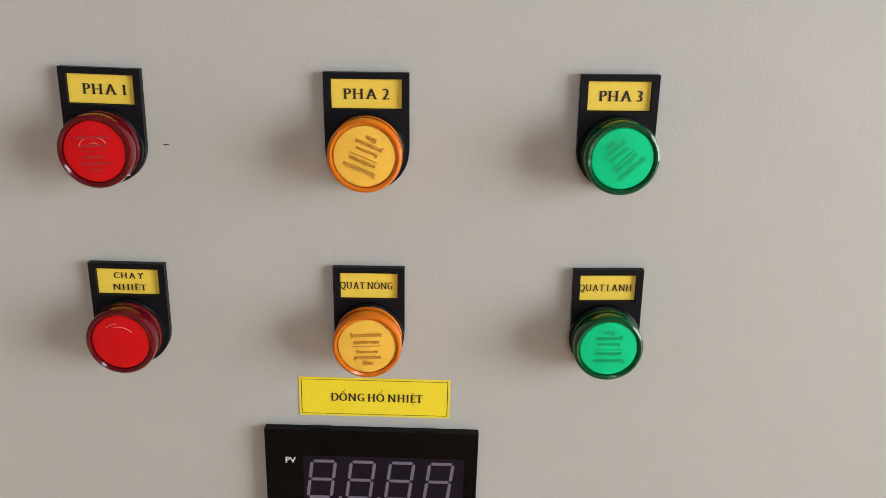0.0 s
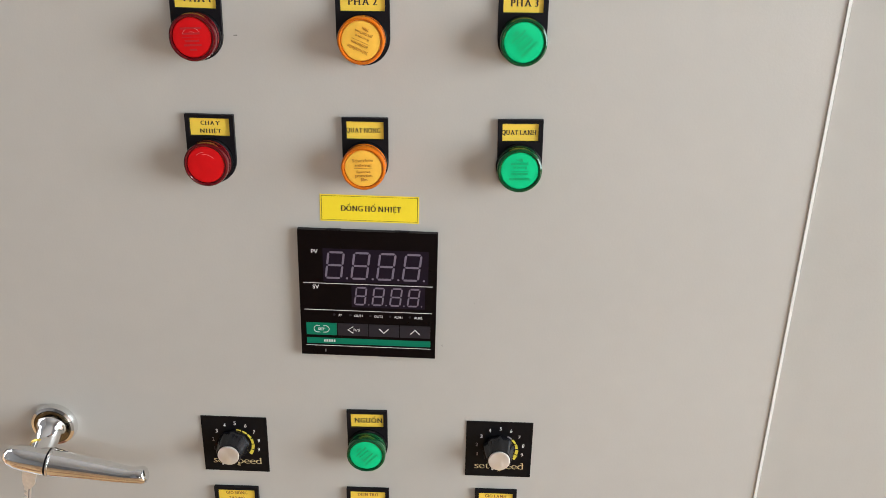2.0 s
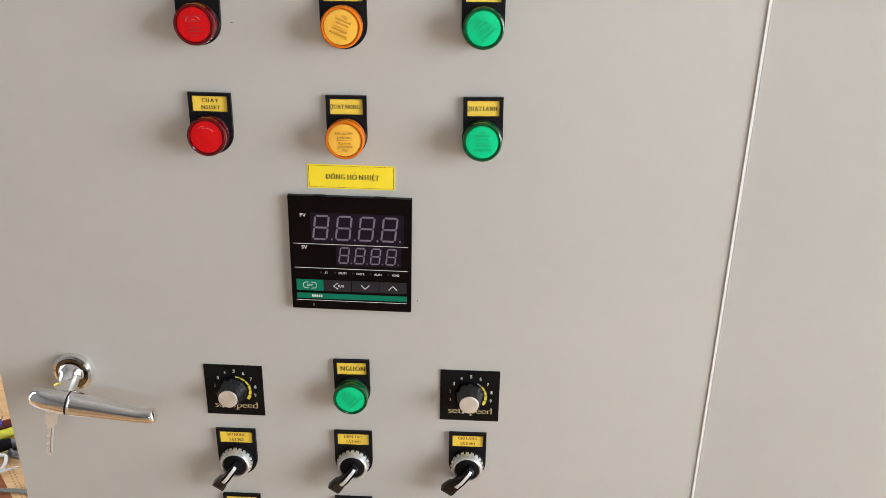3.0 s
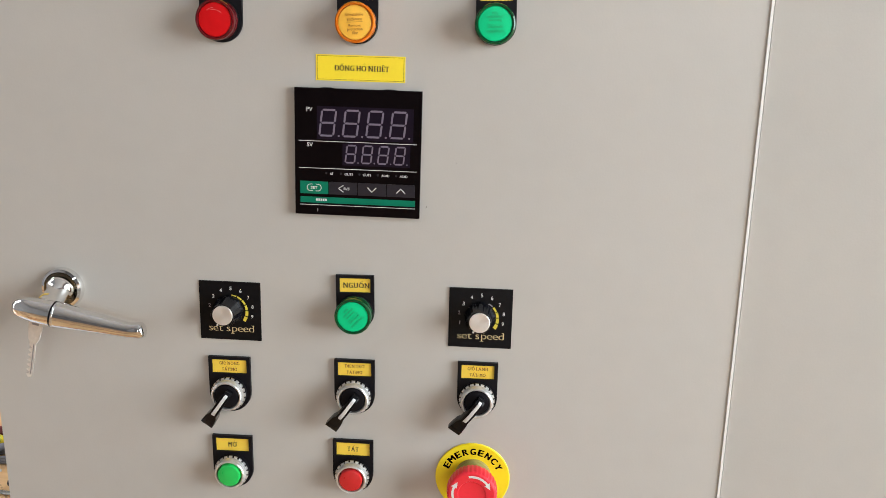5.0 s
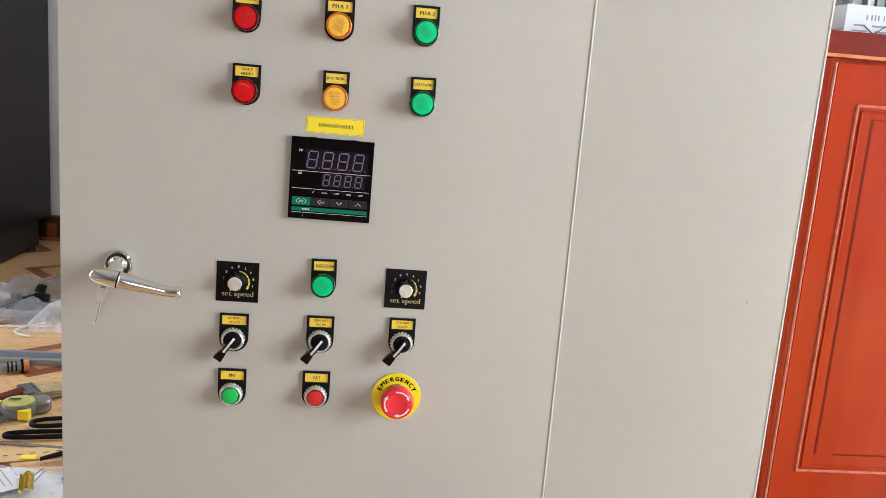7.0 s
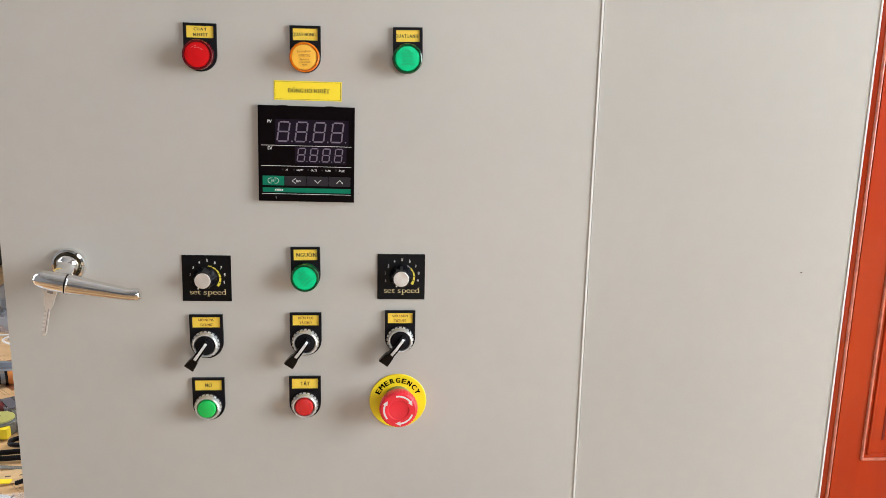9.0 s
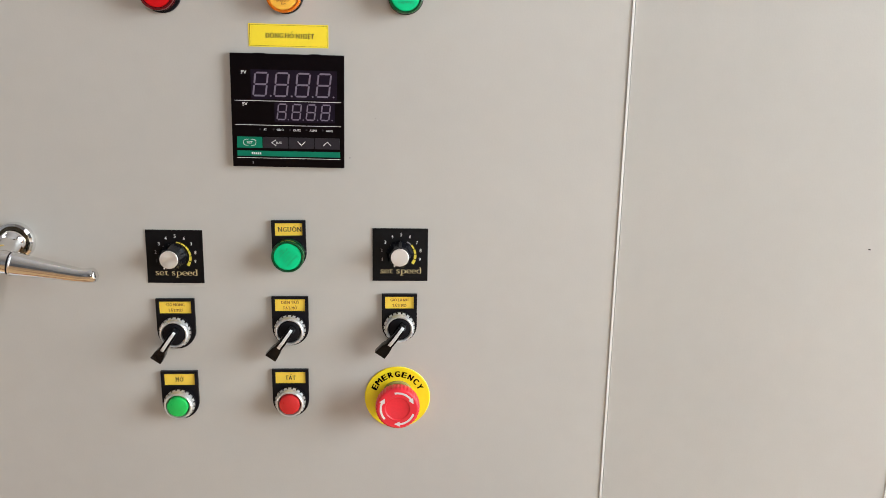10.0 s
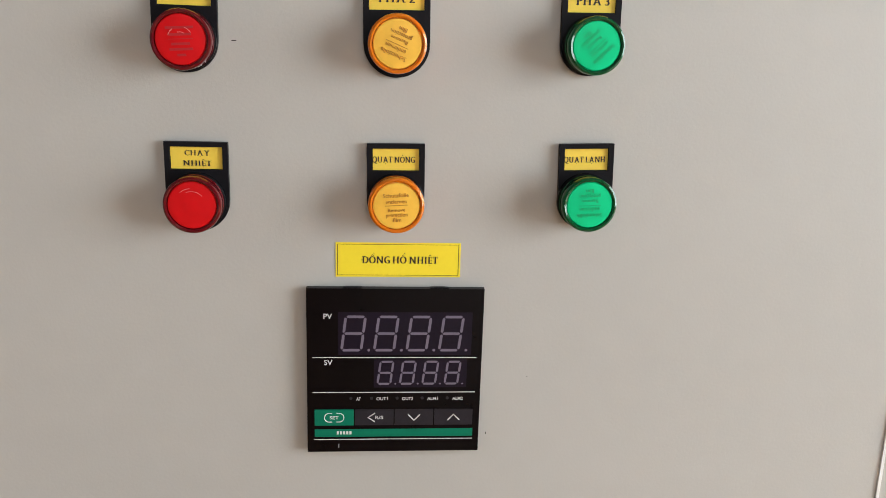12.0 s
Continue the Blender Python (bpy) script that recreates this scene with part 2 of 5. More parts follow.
LIME = surface("lime_plastic", (0.62, 0.60, 0.05), 0.35, vary=0.1)
BLUE = surface("blue_plastic", (0.015, 0.06, 0.45), 0.35, vary=0.1)
RED_PLASTIC = surface("red_plastic", (0.26, 0.014, 0.016), 0.35, vary=0.1)
WHITE_PLASTIC = surface("white_plastic", (0.70, 0.70, 0.70), 0.4, vary=0.06)
NAVY = surface("navy_wire", (0.02, 0.02, 0.10), 0.4, vary=0.2)
GLASS = Nodes("window_glass").set(Base_Color=(1.0, 1.0, 1.0), Roughness=0.02, Transmission_Weight=1.0, IOR=1.45).mat

# ---- mesh tools ----


def box(bm, x0, x1, y0, y1, z0, z1):
    """A box; returns its vertices."""
    v = [bm.verts.new((x, y, z)) for x in (x0, x1) for y in (y0, y1) for z in (z0, z1)]
    for f in ((0, 1, 3, 2), (4, 6, 7, 5), (0, 4, 5, 1), (2, 3, 7, 6), (0, 2, 6, 4), (1, 5, 7, 3)):
        bm.faces.new([v[i] for i in f])
    return v


def prism(bm, outline, y0, y1):
    """An outline of (x, z) points, pulled from y0 to y1 (y1 is nearer to the viewer, so smaller)."""
    a = [bm.verts.new((x, y0, z)) for x, z in outline]
    b = [bm.verts.new((x, y1, z)) for x, z in outline]
    bm.faces.new(a[::-1])
    bm.faces.new(b)
    for i in range(len(a)):
        j = (i + 1) % len(a)
        bm.faces.new((a[i], a[j], b[j], b[i]))
    return a + b


def lathe(bm, profile, steps=40, rib=0.0, ribs=0):
    """A profile of (radius, depth) turned about the y axis; depth grows towards the viewer (-y)."""
    rings = []
    for r, d in profile:
        if r == 0:
            rings.append([bm.verts.new((0, -d, 0))])
        else:
            row = []
            for k in range(steps):
                a = 2 * math.pi * k / steps
                q = r * (1 + (rib if ribs and (k * ribs * 2 // steps) % 2 else 0))
                row.append(bm.verts.new((q * math.cos(a), -d, q * math.sin(a))))
            rings.append(row)
    for p, q in zip(rings, rings[1:]):
        for k in range(steps):
            j = (k + 1) % steps
            if len(p) == 1 and len(q) == 1:
                continue
            if len(p) == 1:
                bm.faces.new((p[0], q[j], q[k]))
            elif len(q) == 1:
                bm.faces.new((p[k], p[j], q[0]))
            else:
                bm.faces.new((p[k], p[j], q[j], q[k]))


def tube(bm, points, radius, steps=10, flat=1.0):
    """A round bar along points; radius may be one number or one a point; flat squashes it upright."""
    pts = [Vector(p) for p in points]
    radii = radius if isinstance(radius, (list, tuple)) else [radius] * len(pts)
    rings = []
    for i, p in enumerate(pts):
        way = (pts[min(i + 1, len(pts) - 1)] - pts[max(i - 1, 0)]).normalized()
        side = way.cross(Vector((0, 0, 1)))
        side = side.normalized() if side.length > 1e-4 else Vector((1, 0, 0))
        up = side.cross(way).normalized()
        rings.append([bm.verts.new(p + radii[i] * (math.cos(a) * side + flat * math.sin(a) * up)) for a in [2 * math.pi * k / steps for k in range(steps)]])
    for p, q in zip(rings, rings[1:]):
        for k in range(steps):
            j = (k + 1) % steps
            bm.faces.new((p[k], p[j], q[j], q[k]))
    bm.faces.new(rings[0][::-1])
    bm.faces.new(rings[-1])


def bevel(bm, width, segments=2):
    edges = [e for e in bm.edges if len(e.link_faces) == 2 and e.calc_face_angle(0) > 0.6]
    bmesh.ops.bevel(bm, geom=edges, offset=width, segments=segments, affect="EDGES", profile=0.6, clamp_overlap=True)


def arc(r, a0, a1, n, cx=0.0, cz=0.0):
    return [(cx + r * math.cos(radians(a0 + (a1 - a0) * k / n)), cz + r * math.sin(radians(a0 + (a1 - a0) * k / n))) for k in range(n + 1)]


def mesh_of(name, bm, material, smooth=35):
    bmesh.ops.recalc_face_normals(bm, faces=bm.faces)
    for e in bm.edges:
        e.smooth = len(e.link_faces) == 2 and e.calc_face_angle(0) < radians(smooth)
    for f in bm.faces:
        f.smooth = True
    me = bpy.data.meshes.new(name)
    bm.to_mesh(me)
    bm.free()
    me.materials.append(material)
    return me


def part(name, bm, material, parent=None, label="", at=None, smooth=35):
    """One mesh object under a thing or a part."""
    ob = new(name, mesh_of(name, bm, material, smooth) if isinstance(bm, bmesh.types.BMesh) else bm)
    if not isinstance(bm, bmesh.types.BMesh):
        bm.materials.clear()
        bm.materials.append(material)
    ob.parent = parent
    if at is not None:
        ob.matrix_basis = at
    return tagged(ob, label)


def thing(name, place, label, category, group="", turn=0.0):
    ob = new(name)
    ob.empty_display_size = 0.02
    ob.matrix_basis = place if isinstance(place, Matrix) else pose(*place, 0, 0, turn)
    return tagged(ob, label, category, group)


def boxes(*dims, bev=0.0):
    bm = bmesh.new()
    for d in dims:
        box(bm, *d)
    if bev:
        bevel(bm, bev)
    return bm


def turned(profile, steps=40, rib=0.0, ribs=0):
    bm = bmesh.new()
    lathe(bm, profile, steps, rib, ribs)
    return bm


def pulled(outline, y0, y1, bev=0.0):
    bm = bmesh.new()
    prism(bm, outline, y0, y1)
    if bev:
        bevel(bm, bev)
    return bm


def joined(pieces):
    """Meshes with poses, made into one bmesh."""
    bm = bmesh.new()
    for me, m in pieces:
        start = len(bm.verts)
        bm.from_mesh(me)
        bm.verts.ensure_lookup_table()
        bmesh.ops.transform(bm, matrix=m, verts=bm.verts[start:])
    return bm


def letters(text, width, height, bold=0.0, turn=0.0, depth=0.0001):
    """Lettering as a mesh in the x-z plane, facing -y, scaled to a width and the height of a capital, centred, and turned in that plane; bold swells the strokes."""
    cu = bpy.data.curves.new("lettering", "FONT")
    cu.body, cu.size, cu.align_x, cu.extrude, cu.offset = text, 1.0, "CENTER", 0.01, bold * 0.38
    cu.resolution_u = 3
    ob = new("lettering", cu)
    bpy.context.view_layer.update()
    me = bpy.data.meshes.new_from_object(ob.evaluated_get(bpy.context.evaluated_depsgraph_get()))
    bpy.data.objects.remove(ob)
    me.name = "lettering"
    n = len(me.vertices)
    co = np.zeros(n * 3)
    me.vertices.foreach_get("co", co)
    co = co.reshape(-1, 3)
    lo, hi = co.min(0), co.max(0)
    middle = np.array([(lo[0] + hi[0]) / 2, 0.36, (lo[2] + hi[2]) / 2])
    co = (co - middle) / np.array([max(hi[0] - lo[0], 1e-6), 0.72, 0.02]) * np.array([width, height, depth])
    c, s = math.cos(radians(turn)), math.sin(radians(turn))
    out = np.stack([c * co[:, 0] - s * co[:, 1], -co[:, 2], s * co[:, 0] + c * co[:, 1]], 1)
    me.vertices.foreach_set("co", out.ravel())
    me.update()
    return me


# capitals whose stems end in serifs at the foot, and at the head
FOOT, HEAD = "AHIKMNPRTYFDEL1p", "HIKMNUYPRDEFLd"
# marked capitals: the plain letter and its marks
MARKED = {"Ạ": ("A", "dot"), "Ệ": ("E", "roof dot"), "Ó": ("O", "acute"), "Ồ": ("O", "roof grave"), "Ở": ("O", "horn hook"), "Ắ": ("A", "breve acute"), "Đ": ("D", "bar")}


def glyph(ch):
    """One plain letter as vertices (x, y) and faces, thinned, in units of the font's size."""
    cu = bpy.data.curves.new("lettering", "FONT")
    cu.body, cu.size, cu.offset, cu.resolution_u = ch, 1.0, -0.018, 3
    ob = new("lettering", cu)
    bpy.context.view_layer.update()
    me = bpy.data.meshes.new_from_object(ob.evaluated_get(bpy.context.evaluated_depsgraph_get()))
    bpy.data.objects.remove(ob)
    pts = [(v.co.x, v.co.y) for v in me.vertices]
    faces = [tuple(p.vertices) for p in me.polygons]
    ends = {}
    ys = [p[1] for p in pts]
    for key, level in (("foot", min(ys)), ("head", max(ys))):
        runs = sorted(sorted((pts[a][0], pts[b][0])) for a, b in (e.vertices for e in me.edges) if abs(pts[a][1] - level) < 0.006 and abs(pts[b][1] - level) < 0.006)
        merged = []
        for a, b in runs:
            if merged and a <= merged[-1][1] + 0.004:
                merged[-1][1] = max(b, merged[-1][1])
            else:
                merged.append([a, b])
        ends[key] = (level, merged)
    bpy.data.meshes.remove(me)
    return pts, faces, ends


GLYPHS = {}


def serif_bars(ch, ends):
    """The thin bars that end the stems, as (x0, x1, y0, y1)."""
    out, t, w = [], 0.056, 0.095
    for key, group, up in (("foot", FOOT, 1), ("head", HEAD, -1)):
        if ch not in group:
            continue
        level, runs = ends[key]
        for a, b in runs:
            long = b - a > 0.2
            left, right = a - w, b + w
            if long or ch in "dL" and key == "foot":
                right = b
            if ch == "d":
                right = b
            y0, y1 = sorted((level, level + up * t))
            out.append((left, right, y0, y1))
            if ch in "EL" and long:
                out.append((b - 0.034, b, *sorted((level, level + up * 0.19))))
    if ch == "T":
        level, runs = ends["head"]
        out += [(runs[0][0], runs[0][0] + 0.034, level - 0.20, level), (runs[-1][1] - 0.034, runs[-1][1], level - 0.20, level)]
    if ch == "1":
        level, runs = ends["head"]
        out.append((runs[0][0] - 0.11, runs[0][0], level - 0.11, level - 0.05))
    return out


def mark_strokes(mark, x0, x1):
    """A mark over or under a letter that spans x0 to x1, as short thick lines ((x, y), (x, y), width)."""
    m = (x0 + x1) / 2
    if mark == "dot":
        return [((m - 0.035, -0.13), (m + 0.035, -0.13), 0.075)]
    if mark == "roof":
        return [((m - 0.15, 0.735), (m, 0.83), 0.045), ((m, 0.83), (m + 0.15, 0.735), 0.045)]
    if mark == "acute":
        return [((m - 0.02, 0.75), (m + 0.10, 0.90), 0.055)]
    if mark == "grave":
        return [((m - 0.04, 0.98), (m + 0.07, 0.87), 0.055)]
    if mark == "breve":
        return [((m - 0.13, 0.80), (m - 0.07, 0.735), 0.04), ((m - 0.07, 0.735), (m + 0.07, 0.735), 0.04), ((m + 0.07, 0.735), (m + 0.13, 0.80), 0.04)]
    if mark == "hook":
        return [((m - 0.06, 0.89), (m + 0.05, 0.90), 0.045), ((m + 0.05, 0.90), (m + 0.04, 0.82), 0.045), ((m + 0.04, 0.82), (m, 0.76), 0.045)]
    if mark == "horn":
        return [((x1 - 0.12, 0.60), (x1 + 0.02, 0.63), 0.055), ((x1 + 0.02, 0.63), (x1 + 0.05, 0.72), 0.055)]
    return [((x0 - 0.05, 0.34), (x0 + 0.26, 0.34), 0.045)]


def serif_letters(text, width, height, weight=0.030, depth=0.0001):
    """Printed roman lettering in the x-z plane, facing -y: built-in letters with heavy stems, serifs and drawn marks, scaled to a width and the height of a capital, centred."""
    verts, faces, pen = [], [], 0.0

    def quad(p, lift):
        k = len(verts)
        verts.extend((x, y, lift) for x, y in p)
        faces.append((k, k + 1, k + 2, k + 3))

    for ch in text:
        if ch == " ":
            pen += 0.24
            continue
        plain, marks = MARKED.get(ch, (ch, ""))
        if plain not in GLYPHS:
            GLYPHS[plain] = glyph(plain)
        pts, fs, ends = GLYPHS[plain]
        bars = serif_bars(plain, ends)
        lo = min([p[0] for p in pts] + [b[0] for b in bars]) - weight
        hi = max([p[0] for p in pts] + [b[1] for b in bars]) + weight
        dx = pen - lo
        for lift, side in enumerate((-weight, 0.0, weight)):
            k = len(verts)
            verts.extend((x + dx + side, y, 0.12 * lift) for x, y in pts)
            faces.extend(tuple(k + i for i in f) for f in fs)
        for a, b, c, d in bars:
            quad([(a + dx, c), (b + dx, c), (b + dx, d), (a + dx, d)], 0.5)
        for mark in marks.split():
            shift = 0.16 if mark == "grave" or (mark == "acute" and "breve" in marks) else 0.0
            for (ax, ay), (bx, by), w in mark_strokes(mark, lo + dx + shift, hi + dx + shift):
                n = math.hypot(bx - ax, by - ay)
                nx, ny = -(by - ay) / n * w / 2, (bx - ax) / n * w / 2
                quad([(ax - nx, ay - ny), (bx - nx, by - ny), (bx + nx, by + ny), (ax + nx, ay + ny)], 0.7)
        pen += hi - lo + 0.035
    co = np.array(verts)
    lo, hi = co[:, 0].min(), co[:, 0].max()
    x = (co[:, 0] - (lo + hi) / 2) / (hi - lo) * width
    z = (co[:, 1] - 0.341) / 0.72 * height
    me = bpy.data.meshes.new("lettering")
    me.from_pydata([tuple(p) for p in np.stack([x, -co[:, 2] * depth, z], 1)], [], faces)
    me.update()
    return me


# ---- the room ----
X0, X1, Y0, Y1, H = -1.95, 2.2, -6.5, 1.835, 2.75
TH = 0.15


def structure(name, bm, material, label):
    return tagged(part(name, bm, material), label, kind="structure")


structure("floor", boxes((X0 - TH, X1 + TH, Y0 - TH, Y1 + TH, -0.12, 0.0)), FLOOR, "honey-coloured printed floor with brown rings and cream chain borders")
structure("ceiling", boxes((X0 - TH, X1 + TH, Y0 - TH, Y1 + TH, H, H + 0.12)), CEILING, "plain unseen ceiling, greyed to limit bounce light")
# the north window opening is added for the fill lamp, out of view
structure("wall_north", boxes((X0 - TH, 0.20, Y1, Y1 + TH, 0, H), (1.40, X1 + TH, Y1, Y1 + TH, 0, H), (0.20, 1.40, Y1, Y1 + TH, 0, 1.0), (0.20, 1.40, Y1, Y1 + TH, 2.1, H)), WALL, "pale blue-grey painted plaster wall with an added window")
# west, east and south walls are unseen; the west doorway is added for fill
structure("wall_west", boxes((X0 - TH, X0, Y0, 0.05, 0, H), (X0 - TH, X0, 0.60, Y1, 0, H), (X0 - TH, X0, 0.05, 0.60, 2.08, H)), FAR_WALL, "unseen wall kept dark, with an added narrow doorway")
structure("wall_east", boxes((X1, X1 + TH, Y0, -1.62, 0, H), (X1, X1 + TH, -0.22, Y1, 0, H), (X1, X1 + TH, -1.62, -0.22, 0, 0.09), (X1, X1 + TH, -1.62, -0.22, 1.59, H)), FAR_WALL, "unseen wall kept dark, with a wide window")
structure("wall_south", boxes((X0 - TH, 0.05, Y0 - TH, Y0, 0, H), (1.75, X1 + TH, Y0 - TH, Y0, 0, H), (0.05, 1.75, Y0 - TH, Y0, 0, 1.25), (0.05, 1.75, Y0 - TH, Y0, 2.25, H)), FAR_WALL, "unseen wall kept dark to limit bounce light")
bm = boxes((X0 + 0.001, X1 - 0.001, Y1 - 0.014, Y1 - 0.001, 0.060, 0.080), (X0 + 0.001, X1 - 0.001, Y1 - 0.006, Y1 - 0.001, 0.0, 0.060))
structure("baseboard", bm, SKIRT_DARK, "dark brown wooden skirting with a rail on top")
bm = bmesh.new()
for k in range(20):
    x = X0 + 0.1 + 0.21 * k
    box(bm, x, x + 0.03, Y1 - 0.013, Y1 - 0.006, 0.001, 0.060)
box(bm, X0 + 0.002, X1 - 0.002, Y1 - 0.017, Y1 - 0.001, 0.080, 0.086)
box(bm, X0 + 0.002, X1 - 0.002, Y1 - 0.016, Y1 - 0.006, 0.0005, 0.010)
structure("trim", bm, SKIRT, "red-brown skirting posts and cap")

win = tagged(thing("window_1", (X1 + 0.05, -0.92, 0.09), "unseen two-leaf window in a white frame", "window"), kind="structure")
part("window_frame", boxes((0, 0.05, -0.7, 0.7, 0, 0.05), (0, 0.05, -0.7, 0.7, 1.45, 1.5), (0, 0.05, -0.7, -0.65, 0.05, 1.45), (0, 0.05, 0.65, 0.7, 0.05, 1.45), (0, 0.05, -0.025, 0.025, 0.05, 1.45)), WHITE_PLASTIC, win)
part("window_sill", boxes((-0.12, -0.001, -0.7, 0.7, -0.02, 0.0), bev=0.004), WHITE_PLASTIC, win)
for y0, y1 in ((-0.65, -0.025), (0.025, 0.65)):
    part("pane", boxes((0.02, 0.026, y0, y1, 0.05, 1.45)), GLASS, win).visible_shadow = False

# unseen window, added to go with the south fill lamp
win = tagged(thing("added_window_south", (0.90, Y0 - 0.10, 1.25), "added unseen high two-leaf window in a white frame", "window"), kind="structure")
part("window_frame", boxes((-0.85, 0.85, 0, 0.05, 0, 0.05), (-0.85, 0.85, 0, 0.05, 0.95, 1.0), (-0.85, -0.80, 0, 0.05, 0.05, 0.95), (0.80, 0.85, 0, 0.05, 0.05, 0.95), (-0.025, 0.025, 0, 0.05, 0.05, 0.95)), WHITE_PLASTIC, win)
for x0, x1 in ((-0.80, -0.025), (0.025, 0.80)):
    part("pane", boxes((x0, x1, 0.02, 0.026, 0.05, 0.95)), GLASS, win).visible_shadow = False

# unseen window, added to go with the north fill lamp
win = tagged(thing("added_window_north", (0.80, Y1 + 0.05, 1.0), "unseen two-leaf window in a white frame", "window"), kind="structure")
part("window_frame", boxes((-0.60, 0.60, 0, 0.05, 0, 0.05), (-0.60, 0.60, 0, 0.05, 1.05, 1.1), (-0.60, -0.55, 0, 0.05, 0.05, 1.05), (0.55, 0.60, 0, 0.05, 0.05, 1.05), (-0.025, 0.025, 0, 0.05, 0.05, 1.05)), WHITE_PLASTIC, win)
for x0, x1 in ((-0.55, -0.025), (0.025, 0.55)):
    part("pane", boxes((x0, x1, 0.02, 0.026, 0.05, 1.05)), GLASS, win).visible_shadow = False

# ---- the metal cabinet, its door swung wide open, almost in line with the side panel ----
DL, DR, CR, TOP = -0.3085, 0.2945, 0.5745, 0.763
cab = thing("metal_cabinet", (0, 0, 0), "grey-beige powder-coated steel control cabinet standing with its door open", "control cabinet")
BX = DR + 0.0030
BODY = pose(BX, 0, 0, 0, 0, -4.0) @ pose(-BX, 0, 0)
body = part("side_panel", boxes((BX, CR, 0.0005, 0.0020, 0.02, TOP)), PAINT, cab, at=BODY)
part("side_panel", boxes((BX, CR, 0.598, 0.5995, 0.02, TOP)), PAINT, cab, at=BODY)
part("back_panel", boxes((CR - 0.0015, CR - 0.0001, 0.0021, 0.5979, 0.0201, TOP - 0.0001)), PAINT, cab, at=BODY)
part("top_panel", boxes((BX, CR - 0.0016, 0.0021, 0.5979, TOP - 0.0015, TOP - 0.0001)), PAINT, cab, at=BODY)
part("bottom_panel", boxes((BX, CR - 0.0016, 0.0021, 0.5979, 0.0201, 0.0215)), PAINT, cab, at=BODY)
for y0, y1, z0, z1 in ((0.0021, 0.022, 0.0216, TOP - 0.0016), (0.578, 0.5979, 0.0216, TOP - 0.0016), (0.0221, 0.5779, 0.0216, 0.042), (0.0221, 0.5779, TOP - 0.022, TOP - 0.0016)):
    part("front_lip", boxes((BX + 0.0001, BX + 0.0016, y0, y1, z0, z1)), PAINT, cab, at=BODY)
# the light caught by the folded edges, painted as pale strips
part("pale_edge", boxes((CR - 0.0012, CR + 0.0006, -0.0002, 0.0012, 0.02, TOP + 0.0004)), EDGE_GLINT, body, "pale painted glint along the folded edge")
part("pale_edge", boxes((BX, CR - 0.0014, -0.0002, 0.0012, TOP - 0.001, TOP + 0.0004)), EDGE_GLINT, body, "pale painted glint along the folded edge")
part("mounting_plate", boxes((CR - 0.030, CR - 0.028, 0.05, 0.55, 0.07, TOP - 0.05)), STEEL, body)
for x in (DR + 0.03, CR - 0.03):
    for y in (0.04, 0.56):
        part("foot", turned([(0, -0.01), (0.014, -0.01), (0.016, 0.01), (0, 0.01)], 16), BLACK, cab, at=BODY @ pose(x, y, 0.01, 90))
door = part("door", boxes((DL, DR, 0.0, 0.0015, 0.032, TOP - 0.010), bev=0.0005), PAINT, cab)
for x0, x1, z0, z1 in ((DL + 0.0001, DL + 0.0015, 0.0325, TOP - 0.0105), (DR - 0.0015, DR - 0.0001, 0.0325, TOP - 0.0105), (DL + 0.0016, DR - 0.0016, 0.0325, 0.034), (DL + 0.0016, DR - 0.0016, TOP - 0.012, TOP - 0.0105)):
    part("door_flange", boxes((x0, x1, 0.0015, 0.018, z0, z1)), PAINT, door)
# rounded door edge, coloured white for the light it catches
part("seam_lip", boxes((DR + 0.0001, DR + 0.0021, -0.0010, 0.0010, 0.0321, TOP - 0.0101), bev=0.0006), EDGE_GLINT, door, "edge along the hinge side, its glint painted white")
for x in (DL + 0.010, DR - 0.022):
    part("door_gasket", boxes((x, x + 0.012, 0.0016, 0.008, 0.05, TOP - 0.03)), BLACK, door)
for z in (0.14, 0.62):
    part("hinge", boxes((DR - 0.03, DR - 0.004, 0.0018, 0.012, z - 0.03, z + 0.03), bev=0.001), STEEL, door)
for x, z, w, h in ((-0.0801, 0.6514, 0.0024, 0.0004), (0.0525, 0.4355, 0.0004, 0.0014), (0.075, 0.470, 0.0004, 0.0005), (0.5245, 0.358, 0.0017, 0.0010)):
    part("scratch", boxes((x - w / 2, x + w / 2, -0.0003, 0.0004 if x < 0.3 else 0.0006, z - h / 2, z + h / 2)), BLACK_INK, door if x < 0.3 else body, "small dark scratch in the paint")

# ---- the legend plates ----
PT = 0.0302


